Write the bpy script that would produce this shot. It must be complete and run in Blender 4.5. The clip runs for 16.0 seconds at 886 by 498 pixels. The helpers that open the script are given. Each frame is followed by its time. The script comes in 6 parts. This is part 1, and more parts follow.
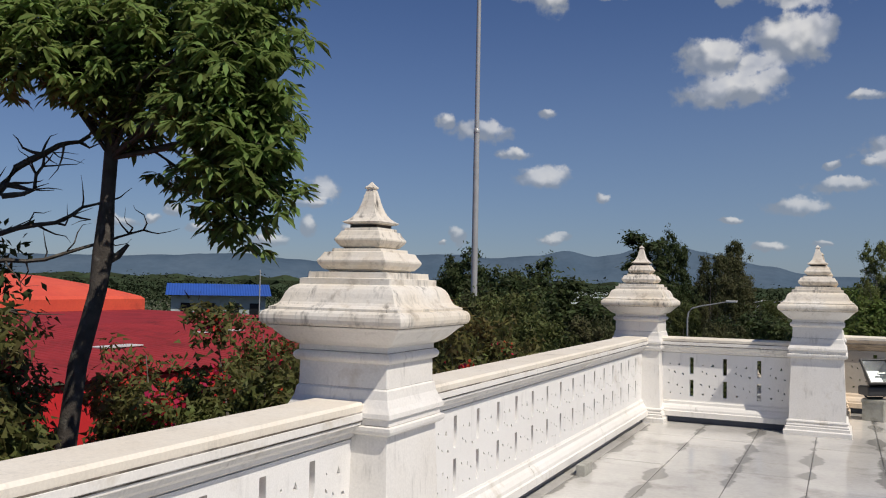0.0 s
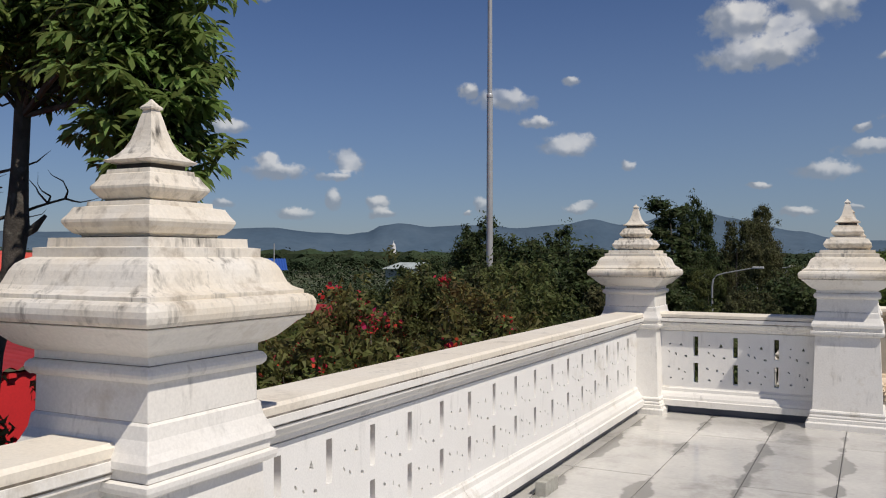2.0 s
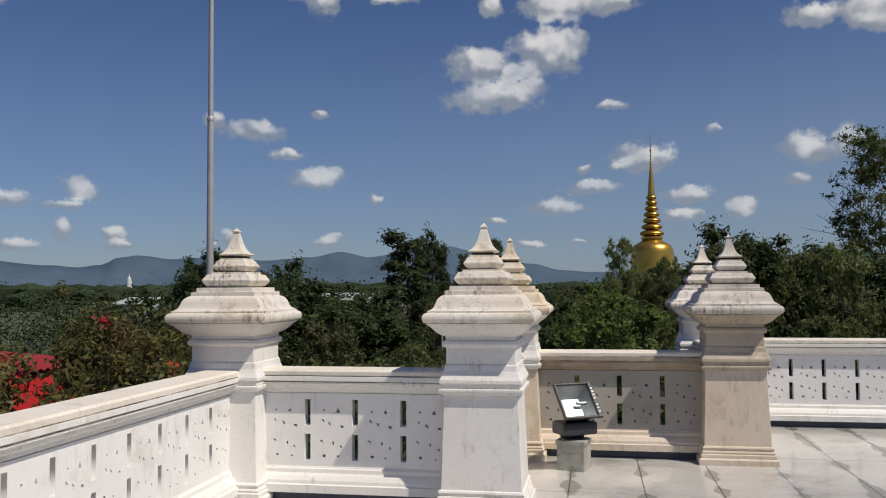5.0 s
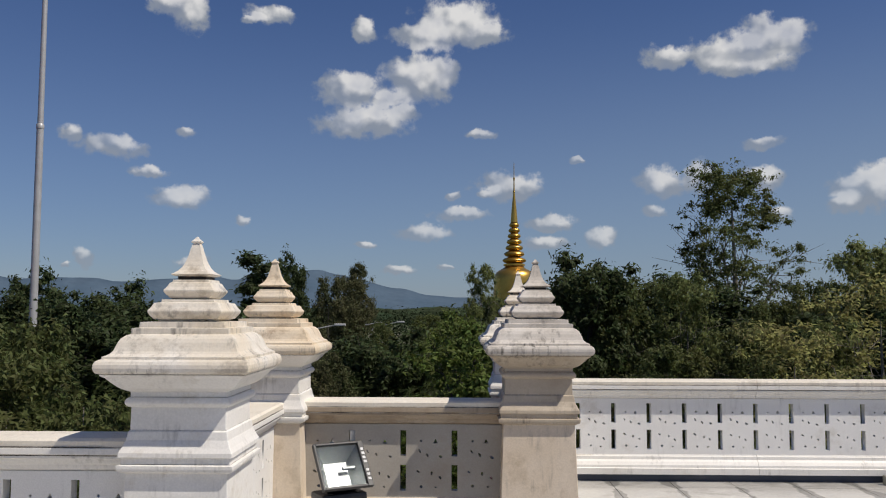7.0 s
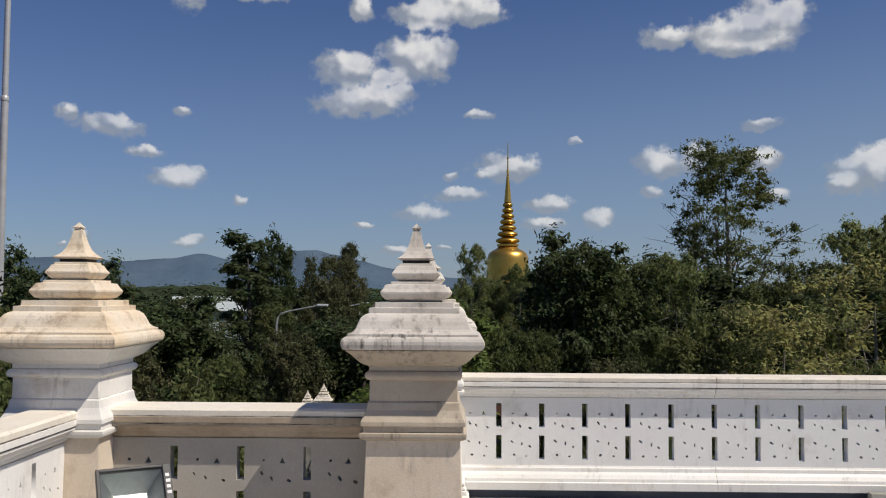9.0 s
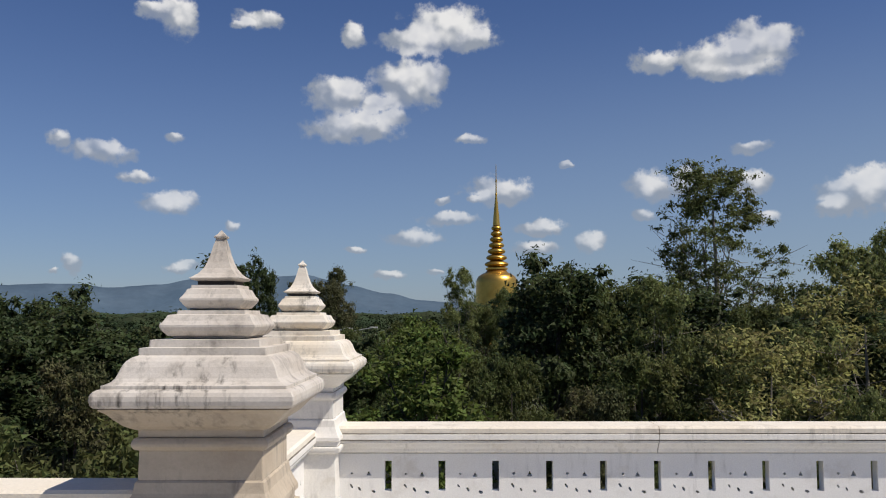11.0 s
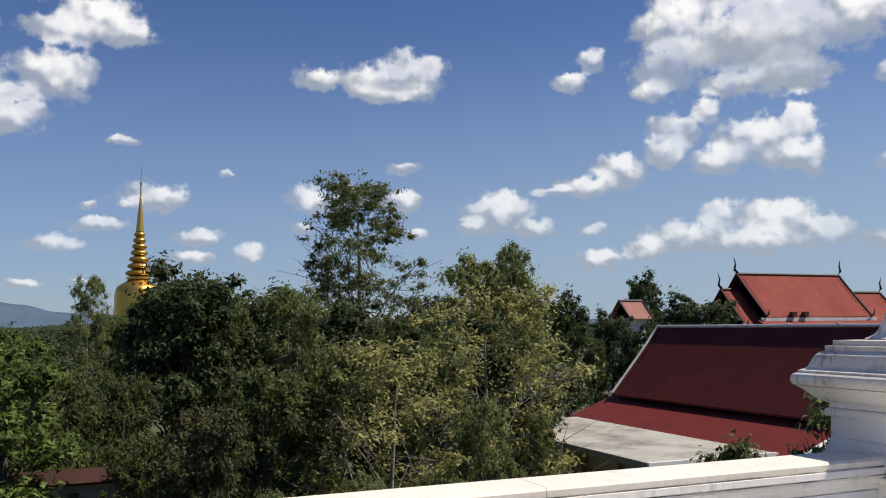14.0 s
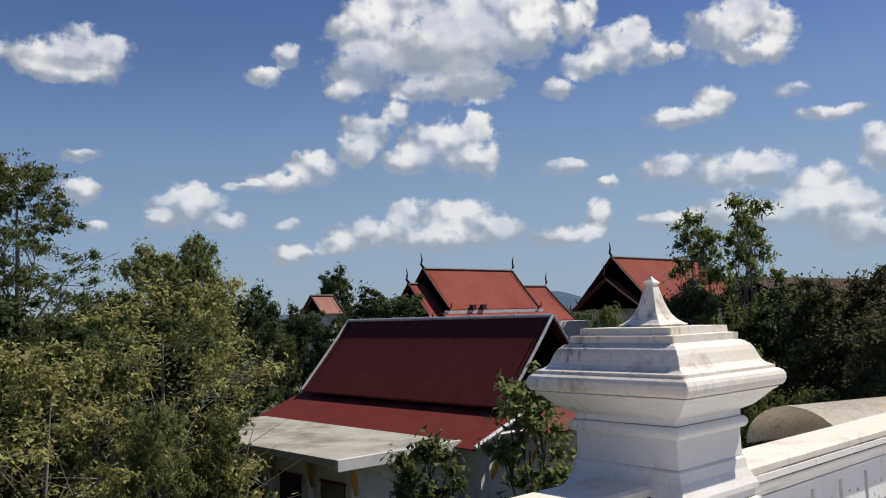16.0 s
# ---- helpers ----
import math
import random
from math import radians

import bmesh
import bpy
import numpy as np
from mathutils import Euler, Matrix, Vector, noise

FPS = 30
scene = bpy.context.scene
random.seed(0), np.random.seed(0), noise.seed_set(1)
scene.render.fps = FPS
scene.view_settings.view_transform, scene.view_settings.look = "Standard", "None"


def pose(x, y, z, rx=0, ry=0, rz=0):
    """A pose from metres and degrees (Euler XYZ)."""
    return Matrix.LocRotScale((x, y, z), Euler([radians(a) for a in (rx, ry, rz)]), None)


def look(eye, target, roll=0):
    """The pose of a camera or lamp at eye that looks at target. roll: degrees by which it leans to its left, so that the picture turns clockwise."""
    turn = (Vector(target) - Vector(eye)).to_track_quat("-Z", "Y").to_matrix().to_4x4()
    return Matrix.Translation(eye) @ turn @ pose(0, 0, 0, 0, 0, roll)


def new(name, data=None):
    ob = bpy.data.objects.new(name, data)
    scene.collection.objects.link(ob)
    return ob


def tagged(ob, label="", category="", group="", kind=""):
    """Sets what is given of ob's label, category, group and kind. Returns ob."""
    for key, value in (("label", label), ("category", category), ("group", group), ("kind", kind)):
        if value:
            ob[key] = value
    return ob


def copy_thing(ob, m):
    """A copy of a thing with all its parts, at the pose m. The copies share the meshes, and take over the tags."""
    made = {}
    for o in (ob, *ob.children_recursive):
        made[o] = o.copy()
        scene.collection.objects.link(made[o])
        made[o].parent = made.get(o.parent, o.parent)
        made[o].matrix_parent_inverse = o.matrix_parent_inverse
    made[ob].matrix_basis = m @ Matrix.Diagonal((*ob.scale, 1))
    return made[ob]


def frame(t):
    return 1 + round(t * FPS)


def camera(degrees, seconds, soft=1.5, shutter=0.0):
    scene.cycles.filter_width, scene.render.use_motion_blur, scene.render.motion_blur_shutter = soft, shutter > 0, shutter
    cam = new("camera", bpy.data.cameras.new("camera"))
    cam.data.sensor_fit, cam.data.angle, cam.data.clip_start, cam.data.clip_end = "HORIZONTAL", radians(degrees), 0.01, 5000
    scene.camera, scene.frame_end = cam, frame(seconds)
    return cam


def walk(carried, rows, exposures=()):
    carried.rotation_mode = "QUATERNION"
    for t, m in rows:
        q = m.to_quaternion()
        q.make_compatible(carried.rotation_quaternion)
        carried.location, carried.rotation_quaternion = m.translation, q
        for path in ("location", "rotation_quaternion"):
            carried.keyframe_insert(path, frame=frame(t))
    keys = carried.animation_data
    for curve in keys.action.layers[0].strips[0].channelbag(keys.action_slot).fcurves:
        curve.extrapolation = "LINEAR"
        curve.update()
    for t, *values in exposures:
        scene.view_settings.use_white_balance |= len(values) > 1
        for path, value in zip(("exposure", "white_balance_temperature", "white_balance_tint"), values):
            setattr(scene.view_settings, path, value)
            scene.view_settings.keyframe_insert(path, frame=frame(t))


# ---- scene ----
PATH = [
    (0, (-0.306, -0.085, 1.444), (-1.157, 1.723, 1.528), 1.1),
    (0.5, (-0.317, 0.314, 1.445), (-1.191, 2.112, 1.471), 0.5),
    (1, (-0.36, 0.714, 1.452), (-1.253, 2.504, 1.442), -0.7),
    (1.5, (-0.363, 1.106, 1.439), (-1.262, 2.893, 1.425), -0.8),
    (2, (-0.336, 1.496, 1.443), (-1.241, 3.28, 1.458), 0.1),
    (2.5, (-0.272, 1.874, 1.468), (-1.161, 3.664, 1.522), -0.5),
    (3, (-0.164, 2.251, 1.467), (-0.997, 4.069, 1.521), 0.4),
    (3.5, (-0.068, 2.614, 1.465), (-0.803, 4.474, 1.504), 0.6),
    (4, (0.013, 2.991, 1.499), (-0.56, 4.907, 1.558), -0.5),
    (4.5, (0.114, 3.376, 1.507), (-0.347, 5.32, 1.586), -0.1),
    (5, (0.215, 3.707, 1.487), (-0.135, 5.674, 1.577), -0.4),
    (7.5, (1.02, 5.594, 1.556), (1.002, 7.589, 1.708), -0.0),
    (8, (1.215, 5.97, 1.545), (1.194, 7.966, 1.666), -0.6),
    (8.5, (1.405, 6.325, 1.543), (1.369, 8.322, 1.644), -0.0),
    (10.8, (2.246, 7.823, 1.602), (2.212, 9.818, 1.735), 0.7),
    (11, (2.302, 7.955, 1.581), (2.282, 9.948, 1.739), -0.1),
    (11.5, (2.497, 8.25, 1.587), (2.5, 10.242, 1.763), 0.6),
    (12, (2.658, 8.558, 1.564), (2.768, 10.547, 1.741), 0.3),
    (12.5, (2.835, 8.922, 1.58), (3.142, 10.89, 1.757), -0.8),
    (13, (3.172, 9.24, 1.598), (3.617, 11.181, 1.787), -0.4),
    (13.5, (3.423, 9.604, 1.588), (3.974, 11.517, 1.782), -1.2),
    (14, (3.764, 9.981, 1.586), (4.518, 11.825, 1.768), -0.5),
    (14.5, (4.122, 10.36, 1.577), (5.249, 12.002, 1.765), 2.3),
    (15, (4.326, 10.686, 1.58), (5.673, 12.149, 1.794), 0.1),
    (15.5, (4.524, 11.002, 1.577), (5.897, 12.443, 1.773), -1.4),
    (16, (4.722, 11.308, 1.558), (6.077, 12.771, 1.717), -1.6),
]
cam = camera(55.1, 16.0, soft=1.1)
walk(cam, [(r[0], look(*r[1:])) for r in PATH], [(0, -0.21), (2, -0.28), (5, -0.26), (8, -0.15), (11, 0.0), (13.5, 0.24), (14.5, 0.32), (15.3, 0.18), (16, 0.15)])


# ---- world and sun ----
SUN = Vector((2.3, -1.0, 3.4)).normalized()
sun_elev = math.asin(SUN.z)
sun_azim = math.atan2(SUN.x, SUN.y)

CLOUDS_NORTH = [
    (-0.5, 19.1, 2.7, 1.4), (-2.3, 18.2, 2.3, 0.9), (1.2, 18.4, 1.8, 0.8), (-18.3, 19.0, 1.2, 1.2), (-19.7, 19.3, 1.3, 0.5), (-13.0, 19.2, 1.5, 0.6),
    (-14.1, 18.8, 0.7, 0.3), (-6.8, 18.5, 0.8, 0.8), (-7.7, 14.7, 2.1, 1.2), (-3.0, 15.5, 2.4, 1.4), (-1.4, 15.9, 1.1, 1.1), (-6.8, 12.6, 3.1, 1.0),
    (-4.2, 13.2, 1.3, 0.7), (-5.2, 14.2, 1.3, 0.7),
]
CLOUDS_NORTH_HIGH = [
    (19.8, 16.8, 2.4, 1.5), (17.4, 16.3, 2.4, 1.0), (21.3, 17.1, 1.0, 1.0), (13.8, 16.4, 1.5, 0.7), (18.4, 15.6, 2.6, 0.6), (-25.2, 10.8, 0.8, 0.5),
    (-22.9, 10.3, 1.9, 0.7), (-18.4, 11.4, 0.6, 0.3), (-20.5, 8.9, 1.1, 0.4), (-18.7, 7.3, 1.9, 0.7), (-14.6, 6.0, 0.5, 0.3), (1.2, 11.8, 0.9, 0.3),
    (8.0, 10.1, 0.5, 0.2), (19.6, 10.6, 1.2, 0.4), (3.3, 8.4, 2.2, 0.9), (1.8, 8.0, 0.8, 0.4),
]
CLOUDS_NORTH_LOW = [
    (-0.7, 7.7, 0.5, 0.3), (0.0, 6.5, 1.9, 0.4), (-2.6, 5.3, 1.8, 0.6), (6.0, 5.9, 1.7, 0.5), (5.5, 4.5, 1.5, 0.5), (9.3, 4.9, 1.0, 0.6),
    (13.2, 8.5, 1.5, 1.0), (15.8, 8.7, 1.3, 0.9), (19.4, 8.4, 1.4, 0.7), (12.8, 6.5, 0.8, 0.4), (25.7, 7.3, 2.3, 1.2), (26.7, 8.4, 1.1, 0.7),
    (24.1, 6.7, 1.0, 0.6), (20.5, 6.2, 0.8, 0.4), (-24.3, 3.2, 0.5, 0.6), (-25.3, 2.7, 0.3, 0.2), (-17.9, 3.1, 0.7, 0.3), (-4.2, 2.7, 1.1, 0.3),
    (-1.1, 3.0, 0.6, 0.2),
]
CLOUDS_WEST = [
    (-41.1, 8.3, 1.3, 0.4), (-38.2, 5.6, 1.9, 0.6), (-38.6, 6.1, 0.9, 0.5), (-34.3, 5.2, 1.3, 0.3), (-33.4, 6.1, 1.0, 0.8), (-34.3, 3.7, 0.6, 0.6),
    (-36.7, 2.8, 1.1, 0.4), (-31.3, 3.4, 0.8, 0.5), (-31.1, 2.8, 1.0, 0.3), (-42.9, 4.5, 0.6, 0.4), (-41.6, 3.4, 0.7, 0.3), (-44.3, 3.9, 0.5, 0.3),
    (-46.5, 3.6, 1.3, 0.4), (-41.9, 11.4, 0.7, 0.3), (-39.3, 17.1, 1.5, 0.6), (-6.5, 4.5, 0.7, 0.2), (-17.5, 3.3, 0.7, 0.3),
]
CLOUDS_EAST_GREAT = [
    (40.1, 20.9, 2.8, 1.8), (37.8, 18.9, 2.3, 1.8), (45.2, 19.8, 3.9, 2.2), (49.5, 20.6, 1.9, 2.0), (48.7, 18.5, 2.3, 1.9), (42.5, 17.7, 5.9, 2.0),
    (37.4, 16.5, 2.3, 1.4), (36.3, 15.2, 1.3, 0.7), (44.8, 15.6, 2.7, 1.3), (41.3, 15.1, 1.9, 0.8),
]
CLOUDS_EAST_HIGH = [
    (32.5, 17.3, 0.9, 0.8), (31.0, 16.0, 1.2, 0.5), (51.9, 19.1, 1.0, 1.4), (53.1, 19.7, 0.6, 1.1), (55.0, 17.1, 2.5, 1.4), (56.3, 18.3, 1.1, 0.9),
    (52.9, 16.3, 1.9, 0.9), (50.9, 14.9, 1.2, 0.7), (57.5, 16.6, 0.8, 0.7), (63.2, 18.9, 1.7, 1.4), (61.7, 17.5, 2.3, 1.5), (65.0, 17.3, 1.3, 1.2),
    (63.8, 15.9, 2.1, 0.7), (58.9, 16.7, 0.6, 0.5), (60.9, 13.2, 1.3, 0.9), (58.6, 12.4, 2.0, 0.6), (65.7, 13.4, 1.3, 0.5), (67.7, 11.8, 2.0, 0.4),
    (70.4, 9.5, 1.2, 1.3),
]
CLOUDS_EAST_MID = [
    (37.8, 12.4, 1.7, 1.2), (39.9, 13.7, 0.8, 0.8), (37.1, 11.1, 1.3, 0.9), (42.9, 11.5, 3.1, 1.4), (45.3, 12.7, 1.0, 1.1), (44.8, 10.4, 1.9, 0.9),
    (40.5, 10.5, 1.9, 0.9), (46.1, 10.4, 0.8, 1.3), (34.1, 10.1, 1.7, 1.1), (31.8, 9.2, 2.0, 0.7), (29.6, 8.9, 1.3, 0.3), (26.4, 7.7, 2.1, 1.2),
    (24.5, 7.6, 1.3, 0.8), (28.2, 6.5, 1.6, 0.6), (32.4, 6.4, 1.0, 0.5), (51.1, 9.7, 1.7, 0.5), (54.0, 8.5, 0.7, 0.5),
]
CLOUDS_EAST_LOW = [
    (40.3, 6.9, 1.0, 0.8), (37.9, 5.6, 2.3, 0.8), (43.6, 6.6, 2.3, 1.1), (46.1, 5.6, 2.0, 0.9), (41.9, 5.2, 2.4, 0.8), (35.6, 4.9, 1.1, 0.6),
    (32.7, 4.4, 1.3, 0.5), (53.2, 6.4, 0.7, 1.0), (50.5, 5.1, 1.7, 0.6), (52.3, 5.2, 1.1, 0.5), (57.9, 9.3, 1.8, 0.7), (61.8, 8.6, 2.8, 0.9),
    (63.6, 9.0, 1.7, 0.7), (66.7, 7.5, 1.9, 1.0), (61.4, 6.2, 2.1, 0.7), (57.5, 5.9, 1.4, 0.5), (68.1, 6.0, 2.2, 1.2), (65.7, 6.0, 1.9, 0.8),
    (63.4, 5.7, 2.0, 0.7), (69.0, 4.5, 1.8, 0.8),
]
CLOUDS = CLOUDS_NORTH + CLOUDS_NORTH_HIGH + CLOUDS_NORTH_LOW + CLOUDS_WEST + CLOUDS_EAST_GREAT + CLOUDS_EAST_HIGH + CLOUDS_EAST_MID + [(a, e, w * 1.2, h * 1.15) for a, e, w, h in CLOUDS_EAST_LOW]


def build_world():
    w = bpy.data.worlds.new("sky")
    scene.world = w
    w.use_nodes = True
    nt = w.node_tree
    nt.nodes.clear()
    N, L = nt.nodes.new, nt.links.new

    def math_node(op, a, b=None, c=None, clamp=False):
        n = N("ShaderNodeMath")
        n.operation, n.use_clamp = op, clamp
        for i, v in enumerate((a, b, c)):
            if v is None:
                continue
            if isinstance(v, (int, float)):
                n.inputs[i].default_value = v
            else:
                L(v, n.inputs[i])
        return n.outputs[0]

    sky = N("ShaderNodeTexSky")
    sky.sky_type, sky.sun_disc = "NISHITA", False
    sky.sun_elevation, sky.sun_rotation = sun_elev, sun_azim
    sky.air_density, sky.dust_density, sky.ozone_density = SKY_AIR, SKY_DUST, SKY_OZONE
    geo = N("ShaderNodeTexCoord")
    sep = N("ShaderNodeSeparateXYZ")
    L(geo.outputs["Generated"], sep.inputs[0])
    deg = 180 / math.pi
    az = math_node("MULTIPLY", math_node("ARCTAN2", sep.outputs[0], sep.outputs[1]), deg)
    el = math_node("MULTIPLY", math_node("ARCSINE", sep.outputs[2]), deg)
    comb = N("ShaderNodeCombineXYZ")
    L(az, comb.inputs[0]), L(el, comb.inputs[1])

    def noise_tex(vec, scale, detail, rough):
        n = N("ShaderNodeTexNoise")
        n.inputs["Scale"].default_value, n.inputs["Detail"].default_value, n.inputs["Roughness"].default_value = scale, detail, rough
        L(vec, n.inputs["Vector"])
        return n

    warp = noise_tex(comb.outputs[0], 0.55, 4, 0.6)
    shift = N("ShaderNodeVectorMath")
    shift.operation = "MULTIPLY_ADD"
    L(warp.outputs["Color"], shift.inputs[0])
    shift.inputs[1].default_value, shift.inputs[2].default_value = (1.5, 1.1, 0), (-0.75, -0.55, 0)
    moved = N("ShaderNodeVectorMath")
    L(comb.outputs[0], moved.inputs[0]), L(shift.outputs[0], moved.inputs[1])
    flat = N("ShaderNodeVectorMath")
    flat.operation = "MULTIPLY"
    L(moved.outputs[0], flat.inputs[0])
    flat.inputs[1].default_value = (1, 1, 0)

    def field(vec, right, rise):
        """The distance to the nearest cloud, 1 on its rim; right and rise shift each cloud by shares of its own size."""
        best = None
        for a, e, wa, we in CLOUDS:
            m = N("ShaderNodeVectorMath")
            m.operation = "MULTIPLY_ADD"
            L(vec, m.inputs[0])
            wa, we = wa * 1.14, we * 1.18
            m.inputs[1].default_value, m.inputs[2].default_value = (1 / wa, 1 / we, 0), (-a / wa - right, -e / we - rise, 0)
            ln = N("ShaderNodeVectorMath")
            ln.operation = "LENGTH"
            L(m.outputs[0], ln.inputs[0])
            best = ln.outputs["Value"] if best is None else math_node("SMOOTH_MIN", best, ln.outputs["Value"], 0.12)
        return best

    here = field(flat.outputs[0], 0, 0)
    sunny = field(flat.outputs[0], 0.25, 0.6)
    fine = noise_tex(comb.outputs[0], 0.95, 6, 0.52)
    wisps = noise_tex(comb.outputs[0], 2.6, 5, 0.6)
    ragged = math_node("ADD", math_node("MULTIPLY_ADD", fine.outputs["Fac"], 2.2, -1.12), math_node("MULTIPLY_ADD", wisps.outputs["Fac"], 0.5, -0.25))
    dens = math_node("ADD", math_node("MULTIPLY_ADD", here, -1.7, 1.7), ragged)
    ramp = N("ShaderNodeMapRange")
    ramp.interpolation_type = "SMOOTHSTEP"
    ramp.inputs["From Min"].default_value, ramp.inputs["From Max"].default_value = -0.16, 0.62
    L(dens, ramp.inputs["Value"])
    # sides towards the sun are bright, undersides grey, with rounded billows
    lifted = N("ShaderNodeVectorMath")
    L(comb.outputs[0], lifted.inputs[0])
    lifted.inputs[1].default_value = (0.35, 0.6, 0)
    low, high = noise_tex(comb.outputs[0], 0.55, 2.5, 0.45), noise_tex(lifted.outputs[0], 0.55, 2.5, 0.45)
    billow = math_node("MULTIPLY", math_node("SUBTRACT", low.outputs["Fac"], high.outputs["Fac"]), 1.7)
    lit = N("ShaderNodeMapRange")
    lit.interpolation_type = "SMOOTHSTEP"
    lit.inputs["From Min"].default_value, lit.inputs["From Max"].default_value = 0.02, 0.80
    L(math_node("ADD", math_node("SUBTRACT", 1.10, sunny), billow), lit.inputs["Value"])
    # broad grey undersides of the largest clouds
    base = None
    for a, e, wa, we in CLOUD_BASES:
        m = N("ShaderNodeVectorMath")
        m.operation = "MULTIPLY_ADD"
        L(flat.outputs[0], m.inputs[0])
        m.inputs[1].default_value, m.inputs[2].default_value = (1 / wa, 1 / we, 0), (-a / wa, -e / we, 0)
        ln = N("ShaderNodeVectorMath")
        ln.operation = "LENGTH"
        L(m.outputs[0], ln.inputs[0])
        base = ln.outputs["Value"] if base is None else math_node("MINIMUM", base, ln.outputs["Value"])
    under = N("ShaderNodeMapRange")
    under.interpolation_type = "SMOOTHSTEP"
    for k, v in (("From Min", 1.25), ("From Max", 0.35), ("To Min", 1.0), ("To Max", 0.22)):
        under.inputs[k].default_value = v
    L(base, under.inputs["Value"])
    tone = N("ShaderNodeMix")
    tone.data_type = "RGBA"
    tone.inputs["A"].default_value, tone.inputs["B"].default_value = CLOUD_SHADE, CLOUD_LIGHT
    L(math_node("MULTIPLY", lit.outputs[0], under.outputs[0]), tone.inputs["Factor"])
    # thin haze towards the horizon
    haze = N("ShaderNodeMapRange")
    haze.interpolation_type = "SMOOTHSTEP"
    haze.inputs["From Min"].default_value, haze.inputs["From Max"].default_value = 22.0, 0.0
    haze.inputs["To Max"].default_value = 0.48
    L(el, haze.inputs["Value"])
    # the haze glows more towards the sun's side
    glow = N("ShaderNodeMapRange")
    glow.interpolation_type = "SMOOTHSTEP"
    for k, v in (("From Min", -45.0), ("From Max", 75.0), ("To Min", 0.48), ("To Max", 1.9)):
        glow.inputs[k].default_value = v
    L(az, glow.inputs["Value"])
    thick = math_node("MULTIPLY", haze.outputs[0], glow.outputs[0], clamp=True)
    veil = N("ShaderNodeMapRange")
    for k, v in (("From Min", 0.36), ("From Max", 0.56), ("To Min", 0.62), ("To Max", 1.0)):
        veil.inputs[k].default_value = v
    L(noise_tex(comb.outputs[0], 0.33, 3, 0.5).outputs["Fac"], veil.inputs["Value"])
    alpha = math_node("MULTIPLY", math_node("MULTIPLY", ramp.outputs[0], veil.outputs[0]), math_node("MULTIPLY_ADD", haze.outputs[0], -0.55, 0.98))
    skymul = N("ShaderNodeMix")
    skymul.data_type, skymul.blend_type = "RGBA", "MULTIPLY"
    skymul.inputs["Factor"].default_value = 1
    L(sky.outputs[0], skymul.inputs["A"])
    skymul.inputs["B"].default_value = SKY_TINT
    hz = N("ShaderNodeMix")
    hz.data_type = "RGBA"
    L(thick, hz.inputs["Factor"]), L(skymul.outputs["Result"], hz.inputs["A"])
    hz.inputs["B"].default_value = SKY_HAZE
    mix = N("ShaderNodeMix")
    mix.data_type = "RGBA"
    L(alpha, mix.inputs["Factor"]), L(hz.outputs["Result"], mix.inputs["A"]), L(tone.outputs["Result"], mix.inputs["B"])
    bg, out = N("ShaderNodeBackground"), N("ShaderNodeOutputWorld")
    bg.inputs["Strength"].default_value = SKY_STRENGTH
    L(mix.outputs["Result"], bg.inputs[0]), L(bg.outputs[0], out.inputs[0])
    w.cycles.sampling_method, w.cycles.sample_map_resolution = "MANUAL", 512


SKY_STRENGTH = 0.1
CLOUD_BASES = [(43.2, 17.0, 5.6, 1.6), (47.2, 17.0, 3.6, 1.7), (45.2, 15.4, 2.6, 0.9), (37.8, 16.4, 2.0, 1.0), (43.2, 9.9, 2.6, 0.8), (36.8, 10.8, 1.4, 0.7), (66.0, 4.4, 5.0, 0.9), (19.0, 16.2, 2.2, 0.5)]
SKY_AIR, SKY_DUST, SKY_OZONE = 1.0, 0.2, 2.5
SKY_TINT = (0.445, 0.515, 0.715, 1)
SKY_HAZE = (2.85, 3.7, 4.7, 1)
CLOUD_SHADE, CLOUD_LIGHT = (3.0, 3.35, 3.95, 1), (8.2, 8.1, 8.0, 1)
build_world()
lamp = bpy.data.lights.new("sun", "SUN")
lamp.energy, lamp.angle, lamp.color = 4.9, radians(0.5), (1.0, 0.92, 0.81)
sun = new("sun", lamp)
sun.matrix_world = look(SUN * 100, (0, 0, 0))


